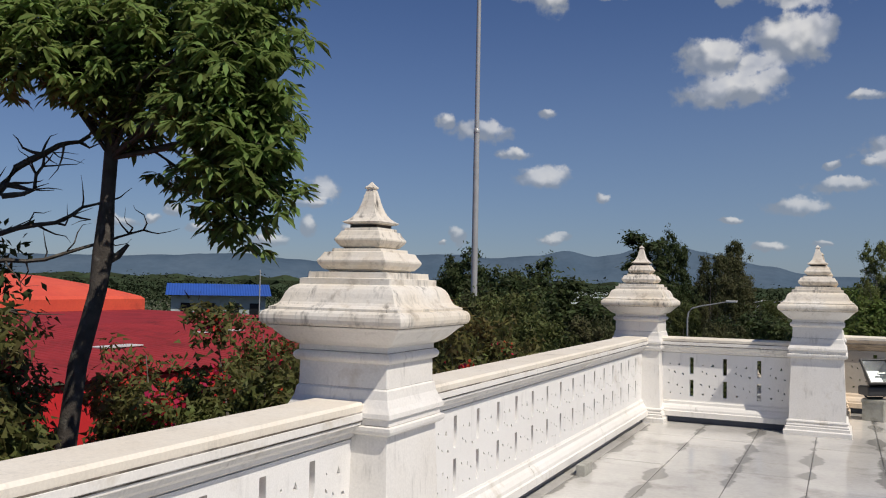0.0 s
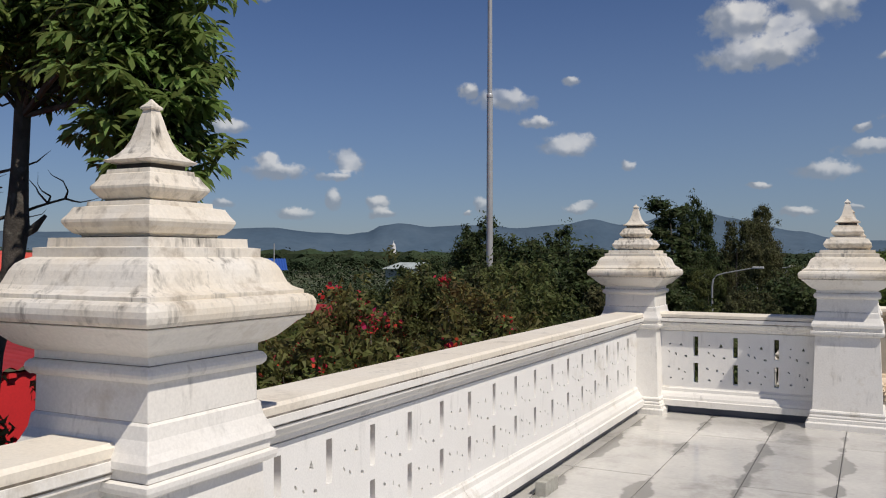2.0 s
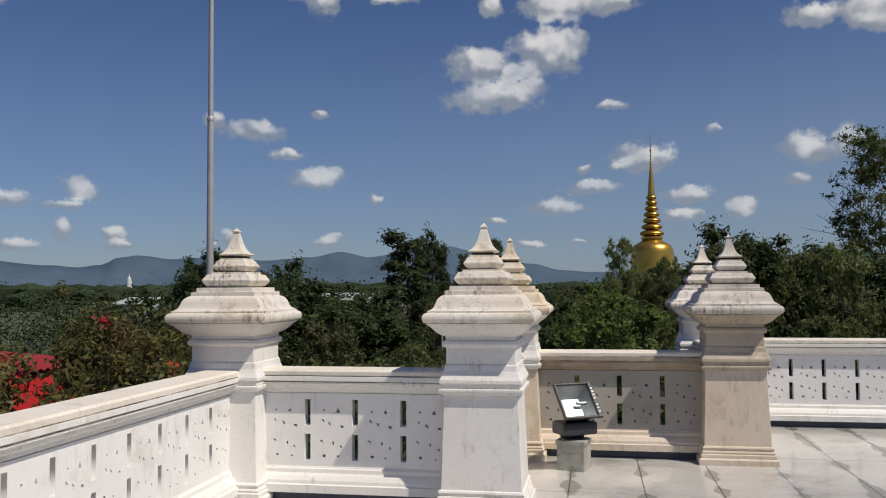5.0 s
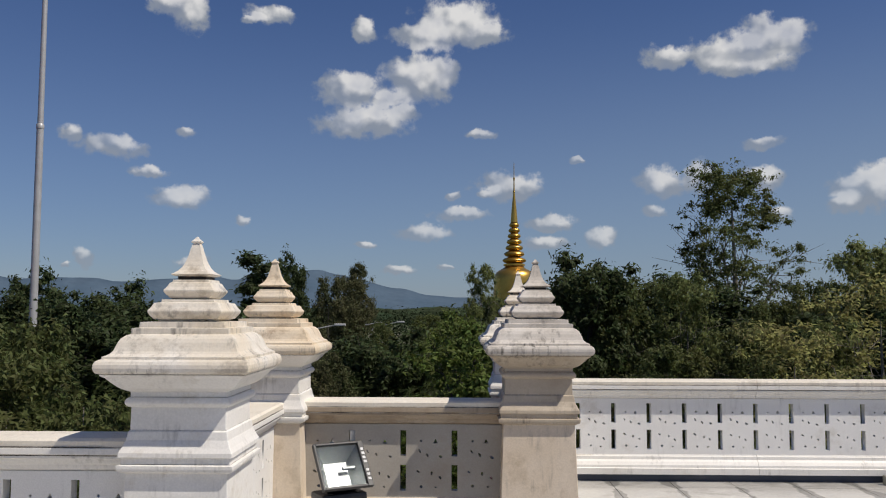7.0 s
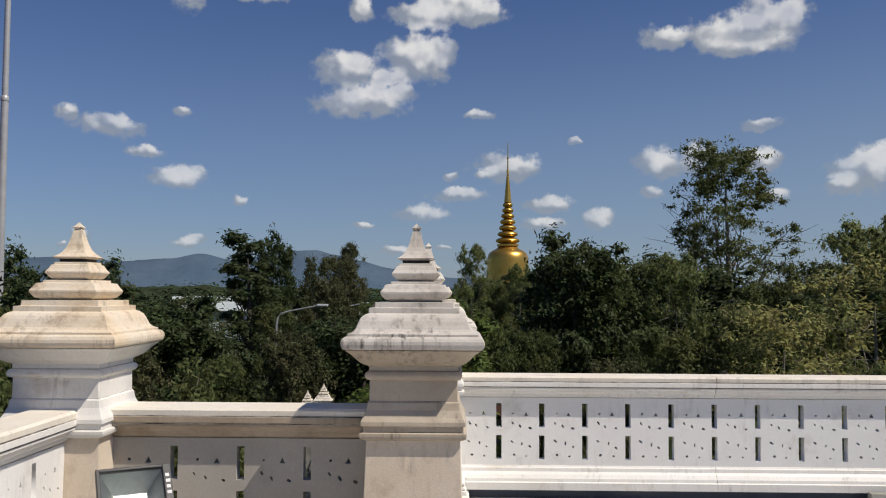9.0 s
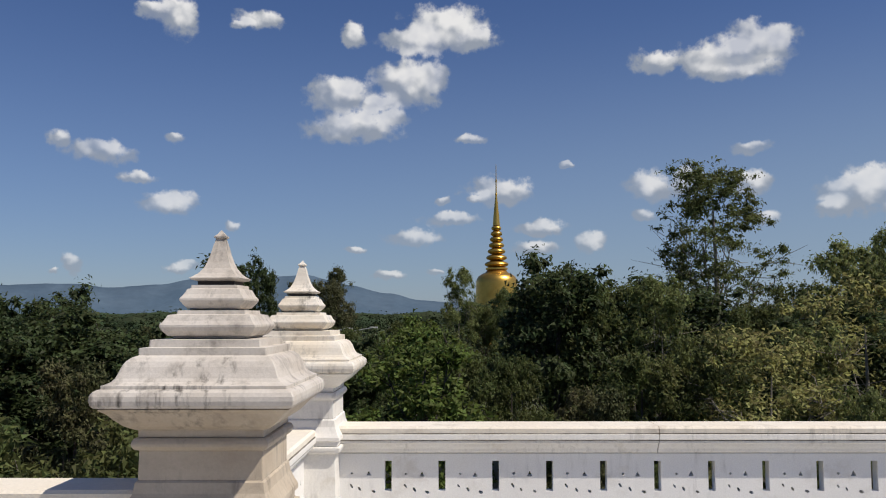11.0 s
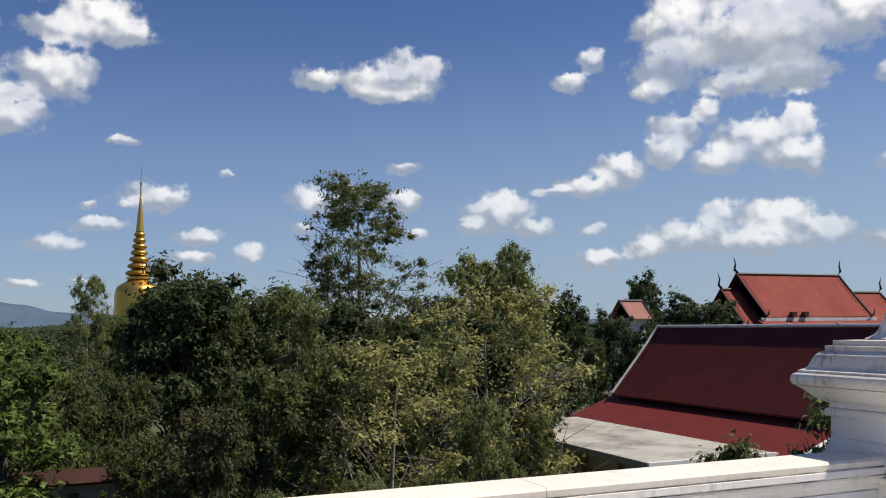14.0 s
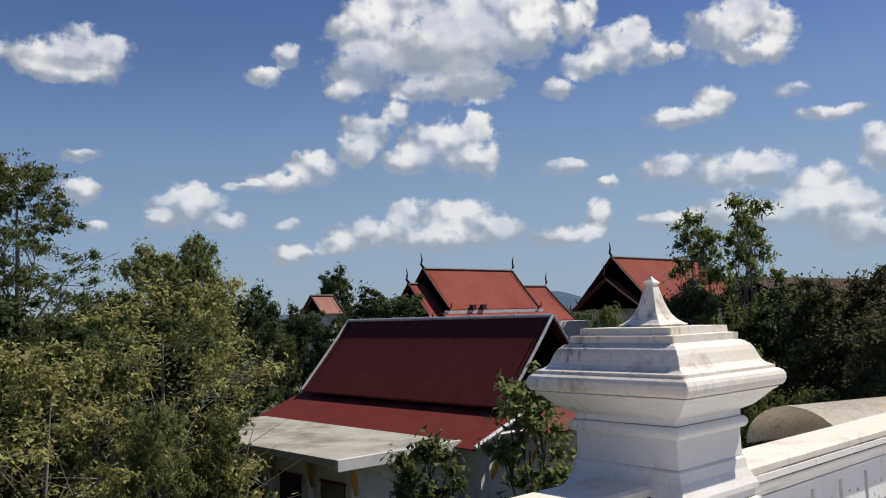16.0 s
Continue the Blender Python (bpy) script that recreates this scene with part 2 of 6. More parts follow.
# ---- materials ----
def material(name, base, second=None, rough=0.6, metal=0.0, scale=4.0, fine=60.0, bump=0.15, dirt=None, dirt_amount=0.0,
             dirt_scale=1.5, island=0.0, rand=0.0, stretch=(1, 1, 1), spec=0.5, detail=6, translucent=0.0, streak=0.0):
    m = bpy.data.materials.new(name)
    m.use_nodes = True
    nt = m.node_tree
    N, L = nt.nodes.new, nt.links.new
    bsdf = nt.nodes["Principled BSDF"]
    bsdf.inputs["Roughness"].default_value, bsdf.inputs["Metallic"].default_value = rough, metal
    bsdf.inputs["Specular IOR Level"].default_value = spec
    mp = N("ShaderNodeMapping")
    mp.inputs["Scale"].default_value = stretch
    geo = N("ShaderNodeNewGeometry")
    L(geo.outputs["Position"], mp.inputs[0])

    def tex(s, d=detail, r=0.6):
        n = N("ShaderNodeTexNoise")
        n.inputs["Scale"].default_value, n.inputs["Detail"].default_value, n.inputs["Roughness"].default_value = s, d, r
        L(mp.outputs[0], n.inputs["Vector"])
        return n.outputs["Fac"]

    def ramp(v, lo, hi):
        n = N("ShaderNodeMapRange")
        n.inputs["From Min"].default_value, n.inputs["From Max"].default_value = lo, hi
        L(v, n.inputs["Value"])
        return n.outputs[0]

    def mixc(f, a, b, blend="MIX"):
        n = N("ShaderNodeMix")
        n.data_type, n.blend_type = "RGBA", blend
        for sock, v in (("Factor", f), ("A", a), ("B", b)):
            if isinstance(v, (int, float)):
                n.inputs[sock].default_value = v
            elif isinstance(v, tuple):
                n.inputs[sock].default_value = (*v[:3], 1)
            else:
                L(v, n.inputs[sock])
        return n.outputs["Result"]

    second = second or tuple(c * 0.75 for c in base)
    big = tex(scale)
    col = mixc(ramp(big, 0.35, 0.65), base, second)
    grain = tex(fine, 3)
    col = mixc(ramp(grain, 0.25, 0.75), mixc(1.0, col, (0.86, 0.86, 0.86), "MULTIPLY"), col)
    if dirt:
        col = mixc(ramp(tex(dirt_scale, 9, 0.7), 0.62 - dirt_amount * 0.3, 0.8 - dirt_amount * 0.2), col, dirt)
    if streak:
        # thin dark run-off streaks, in patches
        run = N("ShaderNodeMapping")
        run.inputs["Scale"].default_value = (1, 1, 0.13)
        L(geo.outputs["Position"], run.inputs[0])
        n = N("ShaderNodeTexNoise")
        n.inputs["Scale"].default_value, n.inputs["Detail"].default_value, n.inputs["Roughness"].default_value = 30, 5, 0.65
        L(run.outputs[0], n.inputs["Vector"])
        both = N("ShaderNodeMath")
        both.operation = "MULTIPLY"
        L(ramp(n.outputs["Fac"], 0.50, 0.68), both.inputs[0]), L(ramp(tex(4.2, 5, 0.6), 0.52 - 0.07 * streak, 0.63), both.inputs[1])
        part_of = N("ShaderNodeMath")
        part_of.operation = "MULTIPLY"
        L(both.outputs[0], part_of.inputs[0])
        part_of.inputs[1].default_value = min(1.0, streak)
        col = mixc(part_of.outputs[0], col, (0.085, 0.075, 0.062))
    if island:
        k = N("ShaderNodeMapRange")
        k.inputs["To Min"].default_value, k.inputs["To Max"].default_value = 1 - island, 1 + island
        L(geo.outputs["Random Per Island"], k.inputs["Value"])
        hsv = N("ShaderNodeHueSaturation")
        L(k.outputs[0], hsv.inputs["Value"]), L(col, hsv.inputs["Color"])
        hue = N("ShaderNodeMapRange")
        hue.inputs["To Min"].default_value, hue.inputs["To Max"].default_value = 0.475, 0.52
        L(geo.outputs["Random Per Island"], hue.inputs["Value"]), L(hue.outputs[0], hsv.inputs["Hue"])
        col = hsv.outputs[0]
    if rand:
        info = N("ShaderNodeObjectInfo")
        k = N("ShaderNodeMapRange")
        k.inputs["To Min"].default_value, k.inputs["To Max"].default_value = 1 - rand, 1 + rand
        L(info.outputs["Random"], k.inputs["Value"])
        hsv = N("ShaderNodeHueSaturation")
        L(k.outputs[0], hsv.inputs["Value"]), L(col, hsv.inputs["Color"])
        col = hsv.outputs[0]
    L(col, bsdf.inputs["Base Color"])
    rr = N("ShaderNodeMapRange")
    rr.inputs["To Min"].default_value, rr.inputs["To Max"].default_value = max(0.02, rough - 0.1), min(1, rough + 0.12)
    L(big, rr.inputs["Value"]), L(rr.outputs[0], bsdf.inputs["Roughness"])
    if bump:
        b = N("ShaderNodeBump")
        b.inputs["Strength"].default_value, b.inputs["Distance"].default_value = bump, 0.02
        L(grain, b.inputs["Height"]), L(b.outputs[0], bsdf.inputs["Normal"])
    if translucent:
        t, mx = N("ShaderNodeBsdfTranslucent"), N("ShaderNodeMixShader")
        mx.inputs[0].default_value = translucent
        L(col, t.inputs["Color"]), L(bsdf.outputs[0], mx.inputs[1]), L(t.outputs[0], mx.inputs[2])
        L(mx.outputs[0], nt.nodes["Material Output"].inputs["Surface"])
    return m


WHITE = material("white_stone", (0.83, 0.81, 0.775), (0.77, 0.74, 0.69), 0.45, scale=1.6, fine=90, bump=0.05,
                 dirt=(0.50, 0.44, 0.35), dirt_amount=0.18, dirt_scale=3.0, streak=0.35)
CAPSTONE = material("weathered_capstone", (0.80, 0.76, 0.69), (0.74, 0.655, 0.525), 0.5, scale=2.6, fine=80, bump=0.08,
                    dirt=(0.34, 0.28, 0.21), dirt_amount=0.26, dirt_scale=7.0, streak=1.0)
SOOTED = material("sooted_capstone", (0.66, 0.615, 0.56), (0.52, 0.465, 0.40), 0.55, scale=3.0, fine=80, bump=0.1,
                  dirt=(0.20, 0.18, 0.16), dirt_amount=0.30, dirt_scale=6.0, streak=1.0)
COPING = material("cream_coping", (0.82, 0.765, 0.67), (0.76, 0.69, 0.58), 0.7, scale=1.6, fine=80, bump=0.06, dirt=(0.40, 0.35, 0.29), dirt_amount=0.18, dirt_scale=2.4, streak=0.3)
PANEL = material("white_panel", (0.83, 0.82, 0.80), (0.79, 0.775, 0.75), 0.5, scale=1.6, fine=120, bump=0.04,
                 dirt=(0.5, 0.46, 0.40), dirt_amount=0.10, dirt_scale=2.0, streak=0.2)
TAN = material("stained_tan_stone", (0.73, 0.63, 0.515), (0.65, 0.54, 0.415), 0.5, scale=2.2, fine=80, bump=0.07,
               dirt=(0.42, 0.33, 0.23), dirt_amount=0.25, dirt_scale=4.0, streak=0.4)
# brown stain, darkened further to stand for shade on this rail
TAN_RAIL_SHADED = material("brown_stained_shaded_rail", (0.43, 0.35, 0.26), (0.33, 0.26, 0.185), 0.5, scale=2.2, fine=80, bump=0.07,
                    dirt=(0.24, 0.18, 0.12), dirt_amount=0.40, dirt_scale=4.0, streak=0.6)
RUSTY = material("rust_stained_capstone", (0.80, 0.71, 0.58), (0.74, 0.60, 0.42), 0.55, scale=3.0, fine=80, bump=0.1,
                 dirt=(0.30, 0.21, 0.14), dirt_amount=0.30, dirt_scale=6.0, streak=0.7)
# stained stone whose brown also holds the shade on this neck
STAINED_SHADED_NECK = material("stained_shaded_neck", (0.56, 0.485, 0.385), (0.43, 0.35, 0.26), 0.55, scale=2.5, fine=80, bump=0.08,
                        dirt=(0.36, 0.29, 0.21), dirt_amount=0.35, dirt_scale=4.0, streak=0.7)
GRIME = material("grimy_joint", (0.060, 0.050, 0.040), (0.16, 0.135, 0.105), 0.85, scale=3.0, fine=60, bump=0.1, dirt=(0.66, 0.62, 0.56), dirt_amount=0.52, dirt_scale=2.6)
# near-black that holds both grime and the shadow under each tier
DARK_JOINT = material("shaded_grimy_joint", (0.030, 0.025, 0.020), (0.085, 0.070, 0.054), 0.85, scale=5.0, fine=60, bump=0.1)
# dark blue that stands for shadow in the gap below the balustrade
GAP_SHADE = material("gap_shade", (0.035, 0.045, 0.075), (0.05, 0.06, 0.09), 0.4, scale=3, bump=0.05)
MARBLE = material("grey_marble", (0.63, 0.61, 0.57), (0.52, 0.505, 0.475), 0.11, scale=1.7, fine=28, bump=0.01,
                  dirt=(0.27, 0.255, 0.23), dirt_amount=0.34, dirt_scale=1.4, rand=0.07)


def stain_edges(m, width, amount):
    """Dark damp stains that creep in from the long joints of each slab."""
    nt = m.node_tree
    N, L = nt.nodes.new, nt.links.new
    bsdf = nt.nodes["Principled BSDF"]
    tc, sep, geo = N("ShaderNodeTexCoord"), N("ShaderNodeSeparateXYZ"), N("ShaderNodeNewGeometry")
    L(tc.outputs["Object"], sep.inputs[0])
    far = N("ShaderNodeMath")
    far.operation = "SUBTRACT"
    far.inputs[0].default_value = width
    L(sep.outputs[0], far.inputs[1])
    near = N("ShaderNodeMath")
    near.operation = "MINIMUM"
    L(sep.outputs[0], near.inputs[0]), L(far.outputs[0], near.inputs[1])
    tex = N("ShaderNodeTexNoise")
    tex.inputs["Scale"].default_value, tex.inputs["Detail"].default_value = 1.7, 8
    L(geo.outputs["Position"], tex.inputs["Vector"])
    reach = N("ShaderNodeMapRange")
    for k, v in (("From Min", 0.40), ("From Max", 0.76), ("To Min", -0.012), ("To Max", 0.15)):
        reach.inputs[k].default_value = v
    L(tex.outputs["Fac"], reach.inputs["Value"])
    gap = N("ShaderNodeMath")
    gap.operation = "SUBTRACT"
    L(reach.outputs[0], gap.inputs[0]), L(near.outputs[0], gap.inputs[1])
    mask = N("ShaderNodeMapRange")
    for k, v in (("From Min", -0.004), ("From Max", 0.016), ("To Min", 0.0), ("To Max", amount)):
        mask.inputs[k].default_value = v
    L(gap.outputs[0], mask.inputs["Value"])
    mix = N("ShaderNodeMix")
    mix.data_type = "RGBA"
    old = bsdf.inputs["Base Color"].links[0].from_socket
    L(mask.outputs[0], mix.inputs["Factor"]), L(old, mix.inputs["A"])
    mix.inputs["B"].default_value = (0.19, 0.185, 0.17, 1)
    L(mix.outputs["Result"], bsdf.inputs["Base Color"])


stain_edges(MARBLE, 0.539, 0.75)
PAVING = material("plain_marble", (0.55, 0.545, 0.52), (0.45, 0.445, 0.43), 0.12, scale=1.3, fine=35, bump=0.01)
GROUT = material("dark_joint", (0.24, 0.23, 0.21), rough=0.5, scale=3, bump=0.1)
GOLD = material("gold", (0.78, 0.47, 0.10), (0.62, 0.36, 0.07), 0.33, metal=0.9, scale=0.5, fine=6, bump=0.05)
BARK = material("bark", (0.085, 0.072, 0.060), (0.045, 0.038, 0.032), 0.9, scale=5, fine=40, bump=0.6, dirt=(0.20, 0.19, 0.165), dirt_amount=0.25, dirt_scale=4)
PALE_BARK = material("pale_bark", (0.25, 0.225, 0.19), (0.16, 0.145, 0.12), 0.9, scale=5, fine=30, bump=0.4)


def leaf(name, a, b, rough=0.5, tr=0.25, isl=0.45):
    return material(name, a, b, rough + 0.12, spec=0.25, scale=0.35, fine=9, bump=0, island=isl, translucent=tr, detail=2)


LEAF_NEAR = leaf("glossy_leaf", (0.245, 0.325, 0.105), (0.175, 0.250, 0.075), 0.22, 0.52)
LEAF_DARK = leaf("dark_leaf", (0.058, 0.084, 0.032), (0.074, 0.094, 0.035), 0.5, 0.48)
LEAF_MID = leaf("green_leaf", (0.105, 0.132, 0.044), (0.130, 0.140, 0.048), 0.55, 0.48)
LEAF_OLIVE = leaf("olive_leaf", (0.210, 0.235, 0.084), (0.172, 0.205, 0.074), 0.55, 0.54)
LEAF_DRY = leaf("dry_leaf", (0.36, 0.345, 0.13), (0.30, 0.295, 0.11), 0.6, 0.52)
LEAF_FRESH = leaf("fresh_leaf", (0.145, 0.190, 0.046), (0.115, 0.160, 0.040), 0.5, 0.48)
FLOWER = leaf("red_bract", (0.62, 0.035, 0.045), (0.50, 0.025, 0.05), 0.6, 0.35, 0.2)



# ---- mesh helpers ----
def mesh_of(bm, name, mat, smooth=False):
    me = bpy.data.meshes.new(name)
    bm.normal_update()
    bm.to_mesh(me)
    bm.free()
    me.materials.append(mat)
    if smooth:
        me.set_sharp_from_angle(angle=0.75)
        for p in me.polygons:
            p.use_smooth = True
    return me


def part(name, bm, mat, parent=None, label="", smooth=False):
    ob = new(name, mesh_of(bm, name, mat, smooth) if isinstance(bm, bmesh.types.BMesh) else bm)
    if parent is not None:
        ob.parent = parent
    if label:
        ob["label"] = label
    return ob


def thing(name, at, label, category, group="", kind="", rz=0):
    e = new(name)
    e.empty_display_size = 0.2
    e.matrix_world = pose(*at, 0, 0, rz)
    return tagged(e, label, category, group, kind)


def box(bm, lo, hi, bevel=0.0):
    vs = [bm.verts.new((x, y, z)) for x in (lo[0], hi[0]) for y in (lo[1], hi[1]) for z in (lo[2], hi[2])]
    fs = [bm.faces.new([vs[i] for i in q]) for q in ((0, 1, 3, 2), (4, 6, 7, 5), (0, 4, 5, 1), (2, 3, 7, 6), (0, 2, 6, 4), (1, 5, 7, 3))]
    if bevel:
        es = list({e for f in fs for e in f.edges})
        bmesh.ops.bevel(bm, geom=es, offset=bevel, segments=2, affect="EDGES", profile=0.6)
    return bm


def square_loft(bm, profile):
    """A square solid from rows of (half width, height)."""
    rings = []
    for w, z in profile:
        rings.append([bm.verts.new((sx * w, sy * w, z)) for sx, sy in ((-1, -1), (1, -1), (1, 1), (-1, 1))])
    for a, b in zip(rings, rings[1:]):
        for i in range(4):
            bm.faces.new((a[i], a[(i + 1) % 4], b[(i + 1) % 4], b[i]))
    bm.faces.new(rings[0][::-1])
    bm.faces.new(rings[-1])
    return bm


def round_loft(bm, profile, n=24, centre=(0, 0)):
    rings = []
    for r, z in profile:
        rings.append([bm.verts.new((centre[0] + r * math.cos(2 * math.pi * i / n), centre[1] + r * math.sin(2 * math.pi * i / n), z)) for i in range(n)])
    for a, b in zip(rings, rings[1:]):
        for i in range(n):
            bm.faces.new((a[i], a[(i + 1) % n], b[(i + 1) % n], b[i]))
    bm.faces.new(rings[0][::-1])
    bm.faces.new(rings[-1])
    return bm


def sweep(bm, section, a, b):
    """A straight moulding: section of (offset to the side, height) carried from a to b in plan."""
    d = (Vector(b) - Vector(a)).normalized()
    side = Vector((d.y, -d.x))
    rings = [[bm.verts.new((p[0] + side.x * o, p[1] + side.y * o, z)) for o, z in section] for p in (a, b)]
    n = len(section)
    for i in range(n):
        bm.faces.new((rings[0][i], rings[1][i], rings[1][(i + 1) % n], rings[0][(i + 1) % n]))
    bm.faces.new(rings[0][::-1])
    bm.faces.new(rings[1])
    bmesh.ops.recalc_face_normals(bm, faces=bm.faces)
    return bm


def tube(bm, pts, radii, n=7):
    """A tapered limb through points."""
    rings = []
    up = Vector((0.31, 0.17, 0.93))
    for i, p in enumerate(pts):
        p = Vector(p)
        d = (Vector(pts[min(i + 1, len(pts) - 1)]) - Vector(pts[max(i - 1, 0)])).normalized()
        u = d.cross(up if abs(d.dot(up)) < 0.95 else Vector((1, 0, 0))).normalized()
        v = d.cross(u)
        rings.append([bm.verts.new(p + radii[i] * (math.cos(2 * math.pi * k / n) * u + math.sin(2 * math.pi * k / n) * v)) for k in range(n)])
    for a, b in zip(rings, rings[1:]):
        for i in range(n):
            bm.faces.new((a[i], a[(i + 1) % n], b[(i + 1) % n], b[i]))
    bm.faces.new(rings[-1])
    return bm


def quads_mesh(name, verts, mat, size=4):
    """A mesh of loose polygons, size corners each, from an array of corners."""
    n = len(verts) // size
    me = bpy.data.meshes.new(name)
    me.vertices.add(n * size)
    me.vertices.foreach_set("co", verts.astype(np.float32).ravel())
    me.loops.add(n * size)
    me.loops.foreach_set("vertex_index", np.arange(n * size, dtype=np.int32))
    me.polygons.add(n)
    me.polygons.foreach_set("loop_start", np.arange(0, n * size, size, dtype=np.int32))
    me.polygons.foreach_set("loop_total", np.full(n, size, dtype=np.int32))
    me.update(calc_edges=True)
    me.materials.append(mat)
    return me


def leaves(rng, centres, out, length, width, droop=0.3, jitter=0.55, corners=4):
    """Leaves at centres, their faces turned outwards and up, as diamonds or (corners=3) triangles."""
    n = len(centres)
    face = out * 0.7 + rng.normal(0, jitter, (n, 3))
    face[:, 2] += 0.45
    face /= np.linalg.norm(face, axis=1)[:, None] + 1e-9
    d = np.cross(face, rng.normal(0, 1, (n, 3)))
    d[:, 2] -= droop
    d /= np.linalg.norm(d, axis=1)[:, None] + 1e-9
    s = np.cross(d, face)
    s /= np.linalg.norm(s, axis=1)[:, None] + 1e-9
    ln = (length * rng.uniform(0.7, 1.3, n))[:, None]
    wd = (width * rng.uniform(0.7, 1.3, n))[:, None]
    if corners == 3:
        return np.stack([centres + s * wd * 0.5, centres - s * wd * 0.5, centres + d * ln], 1).reshape(-1, 3)
    bend = face * ln * 0.12
    return np.stack([centres, centres + d * ln * 0.45 + s * wd * 0.5 + bend, centres + d * ln, centres + d * ln * 0.45 - s * wd * 0.5 + bend], 1).reshape(-1, 3)


# ---- terrace ----
P0, P1, P2, P3, P4, P5, P6 = (-2.357, 3.456), (-2.357, 9.55), (-0.535, 9.55), (-0.535, 11.39), (1.366, 11.39), (1.366, 13.275), (7.694, 13.275)
P_BACK, P_END = (-2.357, -2.64), (14.02, 13.275)
GROUND = -8.0


def build_terrace():
    bm = bmesh.new()
    edge = [(-2.42, -9), (-2.42, 9.61), (-0.6, 9.61), (-0.6, 11.45), (1.3, 11.45), (1.3, 13.34), (18, 13.34), (18, -9)]
    top = [bm.verts.new((x, y, -0.012)) for x, y in edge]
    low = [bm.verts.new((x, y, GROUND - 0.3)) for x, y in edge]
    bm.faces.new(top[::-1])
    for i in range(8):
        bm.faces.new((top[i], top[(i + 1) % 8], low[(i + 1) % 8], low[i]))
    bmesh.ops.recalc_face_normals(bm, faces=bm.faces)
    return tagged(part("floor", bm, GROUT), "polished grey marble terrace floor with dark joints", "floor", kind="structure")


floor = build_terrace()


def section_mesh(name, section, a, b, mat):
    return mesh_of(sweep(bmesh.new(), section, a, b), name, mat)


COPING_SECTION = [(-0.130, 0.876), (-0.132, 0.905), (-0.120, 0.918), (0.120, 0.918), (0.132, 0.905), (0.130, 0.876)]
RAIL = [(-0.137, 0.870), (-0.128, 0.876), (0.128, 0.876), (0.137, 0.870), (0.137, 0.842), (0.129, 0.838), (0.126, 0.832), (0.126, 0.820),
        (0.108, 0.812), (0.100, 0.794), (0.082, 0.780), (0.078, 0.762), (0.056, 0.748), (0.050, 0.724), (-0.050, 0.724), (-0.056, 0.748), (-0.078, 0.762), (-0.082, 0.780),
        (-0.100, 0.794), (-0.108, 0.812), (-0.126, 0.820), (-0.126, 0.832), (-0.129, 0.838), (-0.137, 0.842)]
BASE = [(-0.070, 0.238), (0.070, 0.238), (0.075, 0.228), (0.084, 0.222), (0.088, 0.196), (0.106, 0.178), (0.124, 0.150), (0.128, 0.128),
        (0.142, 0.122), (0.142, 0.068), (-0.142, 0.068), (-0.142, 0.122), (-0.128, 0.128), (-0.124, 0.150), (-0.106, 0.178), (-0.088, 0.196), (-0.084, 0.222), (-0.075, 0.228)]
# small pierced holes of one bay: share of the bay, height, half length, half width, lean in degrees, corners
HOLES = [(0.34, 0.628, 0.008, 0.007, 0, 6), (0.63, 0.622, 0.020, 0.017, 90, 3), (0.32, 0.556, 0.014, 0.006, -55, 6), (0.48, 0.534, 0.014, 0.007, -60, 6),
         (0.735, 0.520, 0.014, 0.009, -25, 5), (0.295, 0.418, 0.015, 0.007, -35, 6), (0.55, 0.402, 0.013, 0.006, 90, 6), (0.72, 0.376, 0.012, 0.007, -50, 6),
         (0.36, 0.314, 0.011, 0.010, 0, 6), (0.645, 0.309, 0.008, 0.007, 0, 6)]


def pierced_panel(length, bays, mat):
    """A slab with slits and holes cut through it, along +x, upright in z."""
    cu = bpy.data.curves.new("pierced", "CURVE")
    cu.dimensions, cu.fill_mode, cu.extrude = "2D", "BOTH", 0.034

    def loop(pts):
        sp = cu.splines.new("POLY")
        sp.points.add(len(pts) - 1)
        for q, (x, z) in zip(sp.points, pts):
            q.co = (x, z, 0, 1)
        sp.use_cyclic_u = True

    loop([(0, 0.236), (length, 0.236), (length, 0.748), (0, 0.748)])
    bay = length / bays
    rnd = random.Random(round(length * 100))
    for i in range(bays):
        if i:
            for lo, hi in ((0.282, 0.462), (0.524, 0.704)):
                loop([(i * bay + sx * 0.021, z) for sx, z in ((-1, lo), (1, lo), (1, hi), (-1, hi))])
        for fx, z, hl, hw, lean, n in HOLES:
            c, s = math.cos(radians(lean)), math.sin(radians(lean))
            ox, oz = rnd.uniform(-0.006, 0.006), rnd.uniform(-0.004, 0.004)
            k = rnd.uniform(0.85, 1.2)
            pts = []
            for j in range(n):
                a = 2 * math.pi * j / n
                u, v = hl * k * math.cos(a), hw * k * math.sin(a)
                pts.append(((i + fx) * bay + ox + u * c - v * s, z + oz + u * s + v * c))
            loop(pts)
    ob = bpy.data.objects.new("pierced", cu)
    scene.collection.objects.link(ob)
    me = bpy.data.meshes.new_from_object(ob)
    bpy.data.objects.remove(ob)
    me.name = "panel"
    me.materials.clear()
    me.materials.append(mat)
    for v in me.vertices:
        x, z, t = v.co
        v.co = (x, -t - 0.032, z)
    return me


